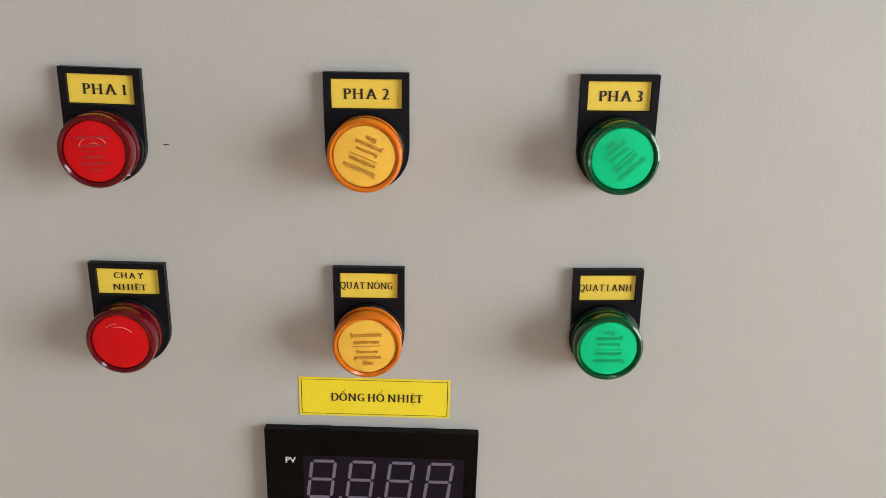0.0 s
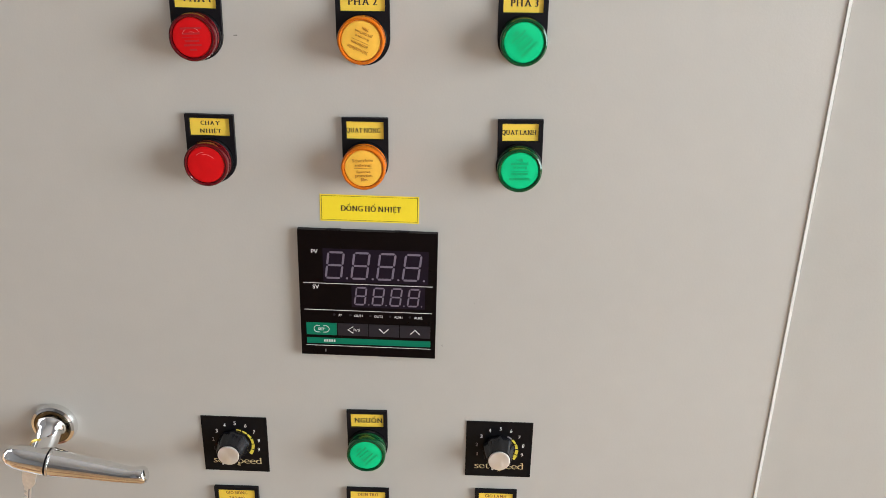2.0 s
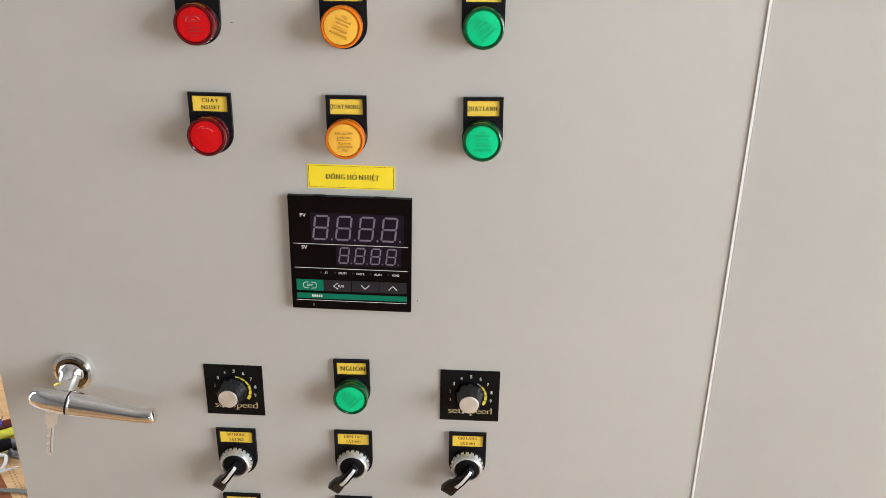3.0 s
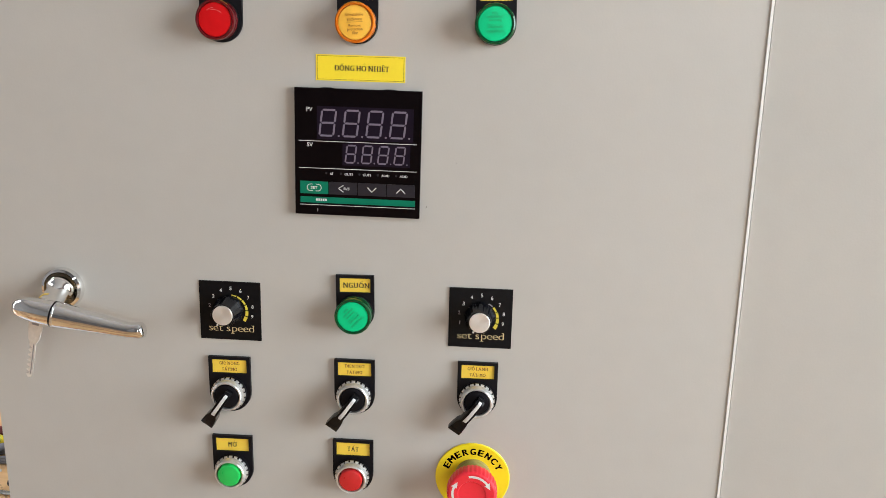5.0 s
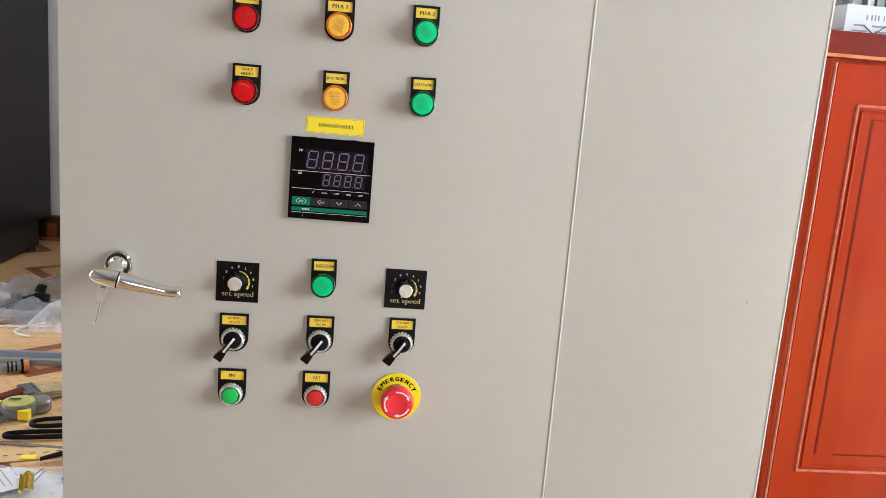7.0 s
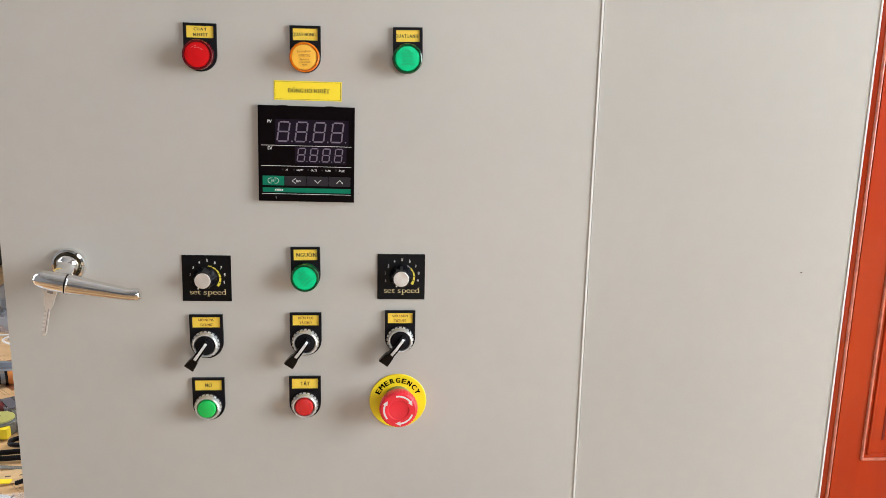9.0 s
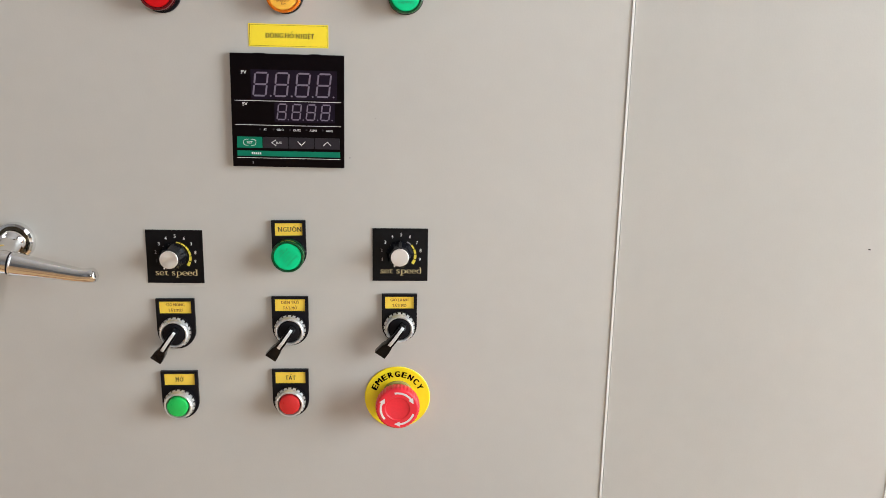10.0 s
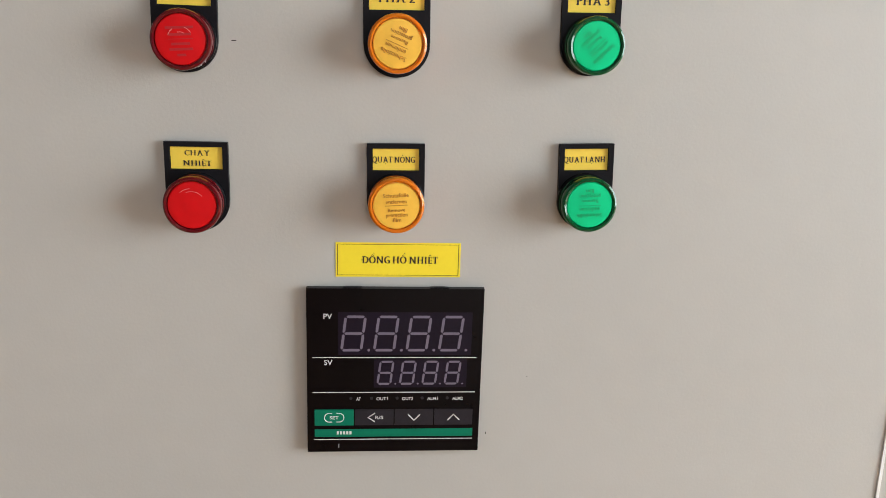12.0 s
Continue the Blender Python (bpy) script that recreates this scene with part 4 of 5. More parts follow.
spine = [(-0.004, 0.0020), (0.0, 0.0045), (0.03, 0.0070), (0.08, 0.0087), (0.16, 0.0098), (0.30, 0.0104)]
bm = bmesh.new()
tube(bm, [lever_section(f, r)[0] for f, r in spine], [r for _, r in spine], 28)
part("lock_cap", bm, CHROME, lh, "chrome lock end of the lever", smooth=60)
bm = bmesh.new()
tube(bm, [tuple(A.lerp(B, f)) for f in (0.299, 0.313)], [0.0099, 0.0099], 28)
part("joint_groove", bm, BLACK, lh)
bm = bmesh.new()
tube(bm, [tuple(A.lerp(B, f)) for f in (0.313, 0.317, 0.326, 0.330)], [0.0104, 0.0109, 0.0109, 0.0104], 28)
part("joint_ridge", bm, STEEL, lh, "bright raised ring at the joint", smooth=60)
spine = [(0.313, 0.0104), (0.38, 0.0101), (0.5, 0.0090), (0.65, 0.0079), (0.80, 0.0068), (0.88, 0.0062), (0.93, 0.0063), (0.97, 0.0067), (0.99, 0.0060), (1.0, 0.0042)]
bm = bmesh.new()
pts = []
for f, r in spine:
    p = A.lerp(B, f)
    p.z += 0.0034 * max(0.0, (f - 0.85) / 0.15) ** 2
    pts.append(tuple(p))
tube(bm, pts, [r for _, r in spine], 28)
part("lever", bm, CHROME, lh, "tapering chrome lever", smooth=60)

key = thing("key", pose(-0.2510, -0.0290, 0.3415, 0, 12, 0), "flat steel key hanging from the chrome lever handle", "key")
bow = [(-0.0040, 0.001), (0.0058, 0.001), (0.0062, -0.004), (0.0048, -0.0165), (0.0026, -0.0205), (-0.0022, -0.0205), (-0.0040, -0.0165), (-0.0048, -0.004)]
part("bow", pulled(bow, 0.0008, -0.0008, 0.0003), KEY_METAL, key)
rnd = random.Random(5)
teeth = [(-0.0024, -0.0203)]
for k in range(6):
    z = -0.0226 - 0.0042 * k
    cut = rnd.uniform(-0.0012, 0.0002)
    teeth += [(-0.0026, z), (cut, z - 0.0013), (cut, z - 0.0021), (-0.0026, z - 0.0034)]
teeth += [(-0.0012, -0.0496), (0.0010, -0.0496), (0.0025, -0.0465), (0.0025, -0.0203)]
part("blade", pulled(teeth[::-1], 0.0007, -0.0007), KEY_METAL, key, "bright blade with cut teeth")
part("blade_groove", boxes((0.0008, 0.0015, -0.0009, -0.0006, -0.0470, -0.0210)), GREY_INK, key, "dark milled groove")
part("bow_recess", boxes((-0.0022, 0.0034, -0.00105, -0.0007, -0.0045, -0.0015), bev=0.0001), GREY_INK, key, "dark slot in the bow")

# ---- dark tall refrigerator beside the back wall ----
fr = thing("refrigerator", (-0.985, 0, 0), "tall dark grey two-door refrigerator on short black feet", "refrigerator")
part("carcass", boxes((-0.66, -0.055, 0.833, 1.79, 0.09, 1.76), bev=0.006), FRIDGE, fr)
# base reaches nearly to the door faces, standing for the dark shadow beneath
part("base", boxes((-0.62, -0.004, 0.87, 1.70, 0.012, 0.09)), FRIDGE_BASE, fr, "black base, set forward to fill the shadow below")
for y0, y1 in ((0.833, 1.118), (1.132, 1.79)):
    d = part("door", boxes((-0.052, 0.0, y0, y1, 0.092, 1.76), bev=0.008), FRIDGE, fr, "smooth dark grey door")
    part("door_edge", boxes((-0.050, 0.001, y1 - 0.010 if y0 < 1 else y0, y1 if y0 < 1 else y0 + 0.004, 0.10, 1.75)), FRIDGE_EDGE, d, "pale edge strip")
for y in (0.93, 1.66):
    for x in (-0.015, -0.55):
        part("foot", turned([(0, 0.0), (0.016, 0.0), (0.015, 0.0118), (0, 0.0119)], 20), FRIDGE_BASE, fr, at=pose(x, y, 0.0, -90))

# ---- lacquered cupboard ----
cu = thing("wooden_cupboard", (0, 0, 0), "red-brown lacquered wooden cupboard with a moulded panel door", "cupboard")
CX0, CX1, CY = 0.667, 1.28, 0.131
part("carcass", boxes((CX0 - 0.003, CX1, CY + 0.002, CY + 0.40, 0.0, 0.676), bev=0.010), RED_WOOD, cu)
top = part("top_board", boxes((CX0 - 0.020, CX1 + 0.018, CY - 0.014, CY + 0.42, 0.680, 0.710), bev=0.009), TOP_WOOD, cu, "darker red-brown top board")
part("pale_edge", boxes((CX0 - 0.017, CX1 + 0.012, CY - 0.0138, CY + 0.41, 0.6755, 0.6802), bev=0.0012), EDGE_WOOD, top, "pale worn moulding under the top")
post = [(CX0 + 0.003, 0.02)] + [(CX0 + 0.003 + px, pz) for px, pz in arc(0.0165, 180, 270, 8, -0.003, 0.0055)] + [(CX0 + 0.003, -0.011)]
bm = bmesh.new()
a = [bm.verts.new((px, CY + py, 0.0)) for px, py in post]
b = [bm.verts.new((px, CY + py, 0.673)) for px, py in post]
bm.faces.new(a)
bm.faces.new(b[::-1])
for i in range(len(a)):
    j = (i + 1) % len(a)
    bm.faces.new((a[i], b[i], b[j], a[j]))
part("corner_post", bm, RED_WOOD, cu, "rounded lacquered corner post")
bm = bmesh.new()
tube(bm, [(CX0 + 0.001, CY - 0.0112, 0.010), (CX0 + 0.001, CY - 0.0112, 0.668)], 0.0021, 12)
part("corner_bead", bm, BEAD_SHEEN, cu, "corner bead with its highlight painted pale")
dx0 = CX0 + 0.0042


def door_leaf(x0, x1):
    d = part("door", boxes((x0, x1, CY - 0.012, CY + 0.002, 0.012, 0.668), bev=0.004), RED_WOOD, cu, "moulded lacquered door")
    ix0, ix1, z0, z1 = x0 + 0.037, x1 - 0.037, 0.072, 0.613
    for off, r, m, words in ((0.0, 0.0022, BEAD_SHEEN, "outer bead moulding with its sheen painted pale"), (0.0075, 0.0017, RED_WOOD, "lacquered inner bead moulding")):
        bm = bmesh.new()
        a, b, c, e = ix0 + off, ix1 - off, z0 + off, z1 - off
        for p, q in (((a, c), (b, c)), ((b, c), (b, e)), ((b, e), (a, e)), ((a, e), (a, c))):
            tube(bm, [(p[0], CY - 0.0125, p[1]), (q[0], CY - 0.0125, q[1])], r, 10)
        part("moulding", bm, m, d, words)
    bm = bmesh.new()
    a, b, c, e = ix0 + 0.024, ix1 - 0.024, z0 + 0.027, z1 - 0.017
    for dims in ((a, a + 0.0034, c, e), (b - 0.0034, b, c, e), (a + 0.0034, b - 0.0034, e - 0.002, e), (a + 0.03, b - 0.03, c - 0.001, c + 0.001)):
        box(bm, dims[0], dims[1], CY - 0.0126, CY - 0.011, dims[2], dims[3])
    part("groove", bm, DARK_GROOVE, d, "dark carved groove")


door_leaf(dx0, 0.971)
door_leaf(0.975, CX1 - 0.012)

# ---- carton tray of papers on the cupboard ----
ct = thing("carton_tray", (0.684, CY + 0.012, 0.7105), "cut-down white carton holding upright papers, on the cupboard", "carton")
part("front", boxes((0.0, 0.29, 0.0, 0.003, 0.0, 0.0385)), CARTON, ct)
part("back", boxes((0.0, 0.29, 0.217, 0.220, 0.0, 0.080)), CARTON, ct)
part("side", boxes((0.0, 0.003, 0.0032, 0.2168, 0.0, 0.0385)), CARTON, ct)
part("side", boxes((0.287, 0.290, 0.0032, 0.2168, 0.0, 0.0385)), CARTON, ct)
part("bottom", boxes((0.0032, 0.2868, 0.0032, 0.2168, 0.0005, 0.003)), CARTON, ct)
for x0, x1, z0, z1 in ((0.030, 0.032, 0.019, 0.0265), (0.037, 0.039, 0.019, 0.0265), (0.042, 0.044, 0.019, 0.0265), (0.047, 0.049, 0.019, 0.0265), (0.055, 0.0566, 0.019, 0.0265), (0.060, 0.0616, 0.019, 0.0265), (0.013, 0.030, 0.0105, 0.0130), (0.040, 0.066, 0.0105, 0.0130), (0.012, 0.034, 0.0030, 0.0055), (0.045, 0.062, 0.0030, 0.0055)):
    part("print_bar", boxes((x0, x1, -0.0004, -0.0001, z0, z1)), GREY_INK, ct)
for z in (0.020, 0.010):
    part("print_bar", boxes((-0.0004, -0.0001, 0.04, 0.10, z, z + 0.005)), GREY_INK, ct)
bm = bmesh.new()
tube(bm, [(0.028, -0.0008, 0.012), (0.044, -0.0008, 0.001), (0.064, -0.0008, 0.016)], 0.0006, 6)
part("pen_tick", bm, NAVY, ct, "blue pen tick")
rnd = random.Random(7)
x = 0.696
mats = [GREY_FILE, PAPER, GREY_FILE, TEAL, PAPER, GREY_FILE, PALE_TEAL, TEAL, PAPER, TEAL, GREY_FILE, PALE_TEAL]
k = 0
while x < 0.959:
    t = rnd.choice((0.002, 0.003, 0.006, 0.010))
    m = mats[k % len(mats)]
    h = rnd.uniform(0.06, 0.085) if m in (PAPER, GREY_FILE) else rnd.uniform(0.08, 0.16)
    d0 = rnd.uniform(0.02, 0.05)
    words = {PAPER: "stack of white paper sheets standing in the carton", GREY_FILE: "grey file standing in the carton", TEAL: "teal plastic folder standing in the carton", PALE_TEAL: "pale teal plastic file standing in the carton"}[m]
    ob = thing("paper_file", pose(x, CY + 0.02, 0.7142, 0, rnd.uniform(-4, 4), 0), words, "paper file", "papers in the carton")
    part("paper_block", boxes((0, t, d0, d0 + 0.14, 0.0005, h), bev=0.0003), m, ob)
    x += t + rnd.uniform(0.003, 0.008)
    k += 1

# ---- things on the floor ----
before_floor = set(bpy.data.objects)
rl = thing("cable_rail", (-0.62, 0.686, 0.0), "long grey slotted metal rail lying on the floor", "metal rail", turn=1.5)
part("channel", boxes((-0.75, 0.30, -0.020, 0.020, 0.0, 0.003), (-0.75, 0.30, -0.020, -0.016, 0.003, 0.014), (-0.75, 0.30, 0.016, 0.020, 0.003, 0.014), bev=0.0006), ALUMINIUM, rl)
part("slot", boxes((-0.749, 0.299, -0.0158, 0.0158, 0.0031, 0.0050)), GREY_PLASTIC, rl, "dark open slot")
part("lip", boxes((-0.75, 0.30, -0.027, -0.0202, 0.010, 0.014), (-0.75, 0.30, 0.0202, 0.027, 0.010, 0.014)), ALUMINIUM, rl)

# spare lamp lying on its side
sp = thing("spare_lamp", pose(-0.588, 0.628, 0.0125, 0, 0, -62) @ Matrix.Scale(0.85, 4), "loose grey panel lamp with an amber lens lying on the floor", "indicator lamp")
part("barrel", turned([(0, -0.045), (0.010, -0.045), (0.011, -0.040), (0.0112, -0.004), (0, -0.004)], 24), GREY_PLASTIC, sp, at=pose(0, 0, 0, 0, 0, 180))
for d in (0.012, 0.020, 0.028):
    part("thread_ring", turned([(0.0108, d), (0.0118, d + 0.001), (0.0118, d + 0.003), (0.0108, d + 0.004)], 24), SATIN_BLACK, sp, at=pose(0, 0, 0, 0, 0, 0))
part("flange", turned([(0, 0.004), (0.0148, 0.004), (0.0148, -0.001), (0, -0.001)], 28), SATIN_BLACK, sp)
part("lens", turned([(0, -0.001), (0.0140, -0.001), (0.0140, -0.010), (0.012, -0.012), (0, -0.012)], 28), ORANGE, sp, "amber lens")

# paint brush
hm = thing("paint_brush", (-0.535, 0.488, 0.0), "flat maroon-handled paint brush with pale bristles on the floor", "paint brush", turn=38)
bm = bmesh.new()
tube(bm, [(-0.142, 0, 0.010), (-0.136, 0, 0.011), (-0.105, 0, 0.0125), (-0.06, 0, 0.013), (-0.03, 0, 0.013), (-0.014, 0, 0.013), (0.002, 0, 0.013)], [0.003, 0.006, 0.0092, 0.0100, 0.0088, 0.0120, 0.0165], 18, 0.72)
part("handle", bm, MAROON, hm, "maroon lacquered handle", smooth=60)
ferrule = part("ferrule", boxes((0.0, 0.026, -0.025, 0.025, 0.003, 0.021), bev=0.0035), FRIDGE_EDGE, hm, "dull grey metal ferrule")
for y in (-0.0262, 0.0252):
    part("ferrule_edge", boxes((0.001, 0.025, y, y + 0.0010, 0.006, 0.020)), STEEL, ferrule, "bright folded edge")
part("ferrule_bead", boxes((0.003, 0.0045, -0.021, 0.021, 0.0208, 0.0217), (0.0205, 0.022, -0.021, 0.021, 0.0208, 0.0217)), STEEL, ferrule)
bm = bmesh.new()
rnd = random.Random(21)
for row in range(4):
    for k in range(26):
        y = -0.023 + 0.046 * k / 25
        z = 0.006 + 0.0038 * row
        tip = (0.072 + rnd.uniform(-0.006, 0.004), y * 0.95 + rnd.uniform(-0.002, 0.002), 0.003 + 0.0030 * row + rnd.uniform(0, 0.002))
        tube(bm, [(0.024, y, z), (0.05, y * 1.02, z - 0.001), tip], [0.0016, 0.0014, 0.0005], 5)
part("bristles", bm, BRISTLE, hm, "pale worn bristles")

# tape measure, lying flat
tm = thing("tape_measure", (-0.514, 0.428, 0.0), "round clear-cased tape measure with a yellow tab on the floor", "tape measure")
bm = turned([(0, 0.0), (0.026, 0.0), (0.029, 0.004), (0.029, 0.018), (0.026, 0.023), (0, 0.023)], 36)
part("case", bm, CLOUDY, tm, "cloudy grey case", at=pose(0, 0, 0, -90))
part("coil", turned([(0, 0.0231), (0.025, 0.0231), (0.0245, 0.0248), (0.010, 0.0253), (0, 0.0253)], 36), COIL, tm, "lime coil seen through the case", at=pose(0, 0, 0, -90))
bm = bmesh.new()
tube(bm, [(0.029 * math.cos(k * 0.2618), 0.029 * math.sin(k * 0.2618), 0.0205) for k in range(25)], 0.0013, 8)
part("case_rim", bm, CLOUDY, tm, "pale rim of the case", smooth=60)
part("guide_lobe", turned([(0, 0.0005), (0.019, 0.0005), (0.021, 0.004), (0.021, 0.018), (0.018, 0.0215), (0, 0.0215)], 32), CLOUDY, tm, "cloudy rounded tape outlet", at=pose(0.024, 0.020, 0, -90))
part("hub_plate", boxes((-0.016, 0.004, -0.004, 0.004, 0.0254, 0.0275), bev=0.0005), STEEL, tm)
part("brake_tab", boxes((0.010, 0.027, -0.031, -0.018, 0.003, 0.019), bev=0.0062), STICKER, tm, "yellow brake tab")
bm = bmesh.new()
tube(bm, [(-0.020, 0.008, 0.014), (-0.040, 0.006, 0.013), (-0.055, -0.004, 0.010), (-0.058, -0.012, 0.006)], [0.007, 0.008, 0.008, 0.005], 12)
part("strap", bm, STICKER, tm, "yellow wrist strap", smooth=60)

# black looped shears
def loop_of(cx, cy, length, width, turn, r):
    """A long closed loop lying flat."""
    c, q = math.cos(radians(turn)), math.sin(radians(turn))
    bm = bmesh.new()
    pts = []
    for k in range(33):
        a = 2 * math.pi * k / 32
        u, v = length / 2 * math.copysign(abs(math.cos(a)) ** 0.7, math.cos(a)), width / 2 * math.copysign(abs(math.sin(a)) ** 0.8, math.sin(a))
        pts.append((cx + c * u - q * v, cy + q * u + c * v, 0.0055))
    tube(bm, pts, r, 10, 1.4)
    return bm


pl = thing("shears", (0.0, 0.0, 0.0), "black-handled shears with two long looped grips on the floor", "shears")
part("handle", loop_of(-0.440, 0.342, 0.118, 0.021, 9, 0.0029), BLACK, pl, "looped black handle", smooth=60)
part("handle", loop_of(-0.436, 0.391, 0.084, 0.030, 14, 0.0028), BLACK, pl, "looped black handle", smooth=60)
part("jaw", boxes((-0.385, -0.325, 0.352, 0.392, 0.002, 0.012), bev=0.004), STEEL, pl, "steel jaw")

# cable ties and rings
bm = bmesh.new()
for k, (r, dz) in enumerate(((0.019, 0.003), (0.018, 0.006), (0.017, 0.0088))):
    pts = [(r * math.cos(2 * math.pi * j / 20), r * 0.8 * math.sin(2 * math.pi * j / 20), dz) for j in range(21)]
    tube(bm, pts, 0.0022, 8)
ob = part("wire_coil", bm, GREY_PLASTIC, smooth=60)
ob.matrix_basis = pose(-0.540, 0.400, 0)
tagged(ob, "small coil of grey wire lying on the floor", "wire coil")

yt = thing("glue_tube", (-0.588, 0.412, 0.0), "flat lime-yellow tool grip lying among black tools", "tool grip", turn=38)
bm = bmesh.new()
tube(bm, [(-0.030, 0, 0.012), (-0.026, 0, 0.013), (0.024, 0, 0.014), (0.030, 0, 0.013)], [0.006, 0.011, 0.010, 0.006], 14, 0.7)
part("grip", bm, LIME, yt, smooth=60)

lug = thing("cable_lug", (-0.590, 0.434, 0.0225), "blue insulated fork terminal lying on a tool", "cable lug", turn=115)
bm = bmesh.new()
tube(bm, [(-0.010, 0, 0.003), (0.002, 0, 0.003)], 0.0032, 12)
part("sleeve", bm, BLUE, lug)
part("fork", boxes((0.002, 0.008, -0.0018, 0.0018, 0.0025, 0.0035), (0.008, 0.016, -0.0036, -0.0018, 0.0025, 0.0035), (0.008, 0.016, 0.0018, 0.0036, 0.0025, 0.0035)), STEEL, lug)


def hand_tool(name, place, turn, length, material, label):
    ob = thing(name, place, label, "hand tool", "black hand tools", turn)
    bm = bmesh.new()
    tube(bm, [(-length / 2, 0, 0.010), (-length / 2 + 0.006, 0, 0.011), (-length / 6, 0, 0.012), (0.01, 0, 0.010)], [0.005, 0.010, 0.011, 0.008], 14)
    part("grip", bm, material, ob, smooth=60)
    bm = bmesh.new()
    tube(bm, [(0.01, 0, 0.010), (length / 2 - 0.02, 0, 0.008), (length / 2, 0, 0.006)], [0.006, 0.005, 0.003], 10)
    part("shaft", bm, BLACK if material is not BLACK else GREY_PLASTIC, ob)
    return ob


hand_tool("screwdriver", (-0.640, 0.405, 0.0), 20, 0.11, RED_PLASTIC, "red-handled screwdriver lying on the floor")
hand_tool("wire_stripper", (-0.565, 0.395, 0.004), 38, 0.14, BLACK, "black wire stripper lying beside a lime grip")

# heavy crimping pliers with red sleeves
cp = thing("crimping_pliers", (-0.622, 0.328, 0.0), "heavy black crimping pliers with red sleeve ends on the floor", "pliers", turn=-64)
for side in (-1, 1):
    bm = bmesh.new()
    tube(bm, [(-0.085, side * 0.021, 0.012), (-0.060, side * 0.025, 0.013), (-0.020, side * 0.020, 0.014), (0.020, side * 0.011, 0.013)], [0.008, 0.0115, 0.0115, 0.0095], 14, 0.9)
    grip = part("grip", bm, BLACK, cp, "thick black grip", smooth=60)
    bm = bmesh.new()
    tube(bm, [(-0.094, side * 0.019, 0.012), (-0.090, side * 0.020, 0.012), (-0.068, side * 0.0245, 0.013)], [0.005, 0.0095, 0.0120], 14, 0.9)
    part("sleeve_end", bm, RED_PLASTIC, grip, "dark red sleeve end", smooth=60)
part("head", boxes((0.015, 0.062, -0.019, 0.019, 0.005, 0.021), (0.062, 0.085, -0.012, 0.012, 0.006, 0.019), bev=0.003), BLACK, cp, "black steel head")
part("pivot", turned([(0, 0.0), (0.007, 0.0), (0.006, 0.0035), (0, 0.004)], 20), STEEL, cp, at=pose(0.030, 0, 0.0205, -90))
sd = thing("stub_screwdriver", (-0.371, 0.271, 0.0), "stubby screwdriver with a round dark red grip and black shaft", "hand tool", "black hand tools", turn=22)
bm = bmesh.new()
tube(bm, [(-0.046, 0, 0.006), (-0.006, 0, 0.0125)], [0.0030, 0.0045], 10)
part("shaft", bm, BLACK, sd)
bm = bmesh.new()
tube(bm, [(-0.0085, 0, 0.0135), (-0.006, 0, 0.0135), (0.0, 0, 0.0135), (0.010, 0, 0.0135), (0.03, 0, 0.0135), (0.04, 0, 0.0135)], [0.004, 0.009, 0.0125, 0.0133, 0.012, 0.008], 18)
part("grip", bm, RED_PLASTIC, sd, "round dark red grip", smooth=60)

bm = bmesh.new()
tube(bm, [(-0.372, 0.292, 0.004), (-0.363, 0.286, 0.022), (-0.358, 0.270, 0.0295), (-0.356, 0.250, 0.020), (-0.357, 0.225, 0.010), (-0.356, 0.195, 0.005)], 0.0048, 10)
ob = tagged(part("blue_wire", bm, BLUE, smooth=60), "bent blue insulated wire lying on the floor", "wire")
for name, pts, r, m, label in (
    ("zip_tie", [(-0.575, 0.350, 0.004), (-0.568, 0.366, 0.012), (-0.552, 0.375, 0.012), (-0.545, 0.360, 0.008), (-0.548, 0.345, 0.003)], 0.0026, WHITE_PLASTIC, "curled white cable tie lying on the floor"),
    ("wire_end", [(-0.572, 0.352, 0.006), (-0.570, 0.335, 0.010), (-0.556, 0.318, 0.008), (-0.540, 0.306, 0.003)], 0.0018, NAVY, "curled dark blue wire on the floor"),
    ("wire_end", [(-0.650, 0.185, 0.004), (-0.590, 0.225, 0.012), (-0.552, 0.275, 0.018), (-0.540, 0.330, 0.014), (-0.528, 0.362, 0.004)], 0.0017, CARTON, "pale blue-white wire lying across the black pliers"),
    ("wire_end", [(-0.513, 0.286, 0.004), (-0.507, 0.280, 0.012), (-0.508, 0.262, 0.012), (-0.518, 0.250, 0.004)], 0.0018, NAVY, "short curled dark wire on the floor"),
    ("cable", [(-0.66, 0.93, 0.006), (-0.70, 0.87, 0.006), (-0.68, 0.84, 0.005), (-0.655, 0.832, 0.005)], 0.0022, WHITE_PLASTIC, "thin white cable end on the floor"),
    ("cable", [(-0.98, 1.22, 0.012), (-0.90, 1.10, 0.010), (-0.865, 1.00, 0.006), (-0.83, 0.93, 0.005), (-0.76, 0.895, 0.005), (-0.68, 0.90, 0.005), (-0.60, 0.92, 0.005)], 0.0021, WHITE_PLASTIC, "white cable lying in a loop round the bag"),
):
    bm = bmesh.new()
    fine = []
    P = [Vector(p) for p in pts]
    for i in range(len(P) - 1):
        p0, p1, p2, p3 = P[max(i - 1, 0)], P[i], P[i + 1], P[min(i + 2, len(P) - 1)]
        for k in range(6):
            t = k / 6
            fine.append(0.5 * ((2 * p1) + (p2 - p0) * t + (2 * p0 - 5 * p1 + 4 * p2 - p3) * t * t + (3 * p1 - p0 - 3 * p2 + p3) * t**3))
    fine.append(P[-1])
    tube(bm, fine, r, 8)
    tagged(part(name, bm, m, smooth=60), label, "wire", "loose wires")

bm = bmesh.new()
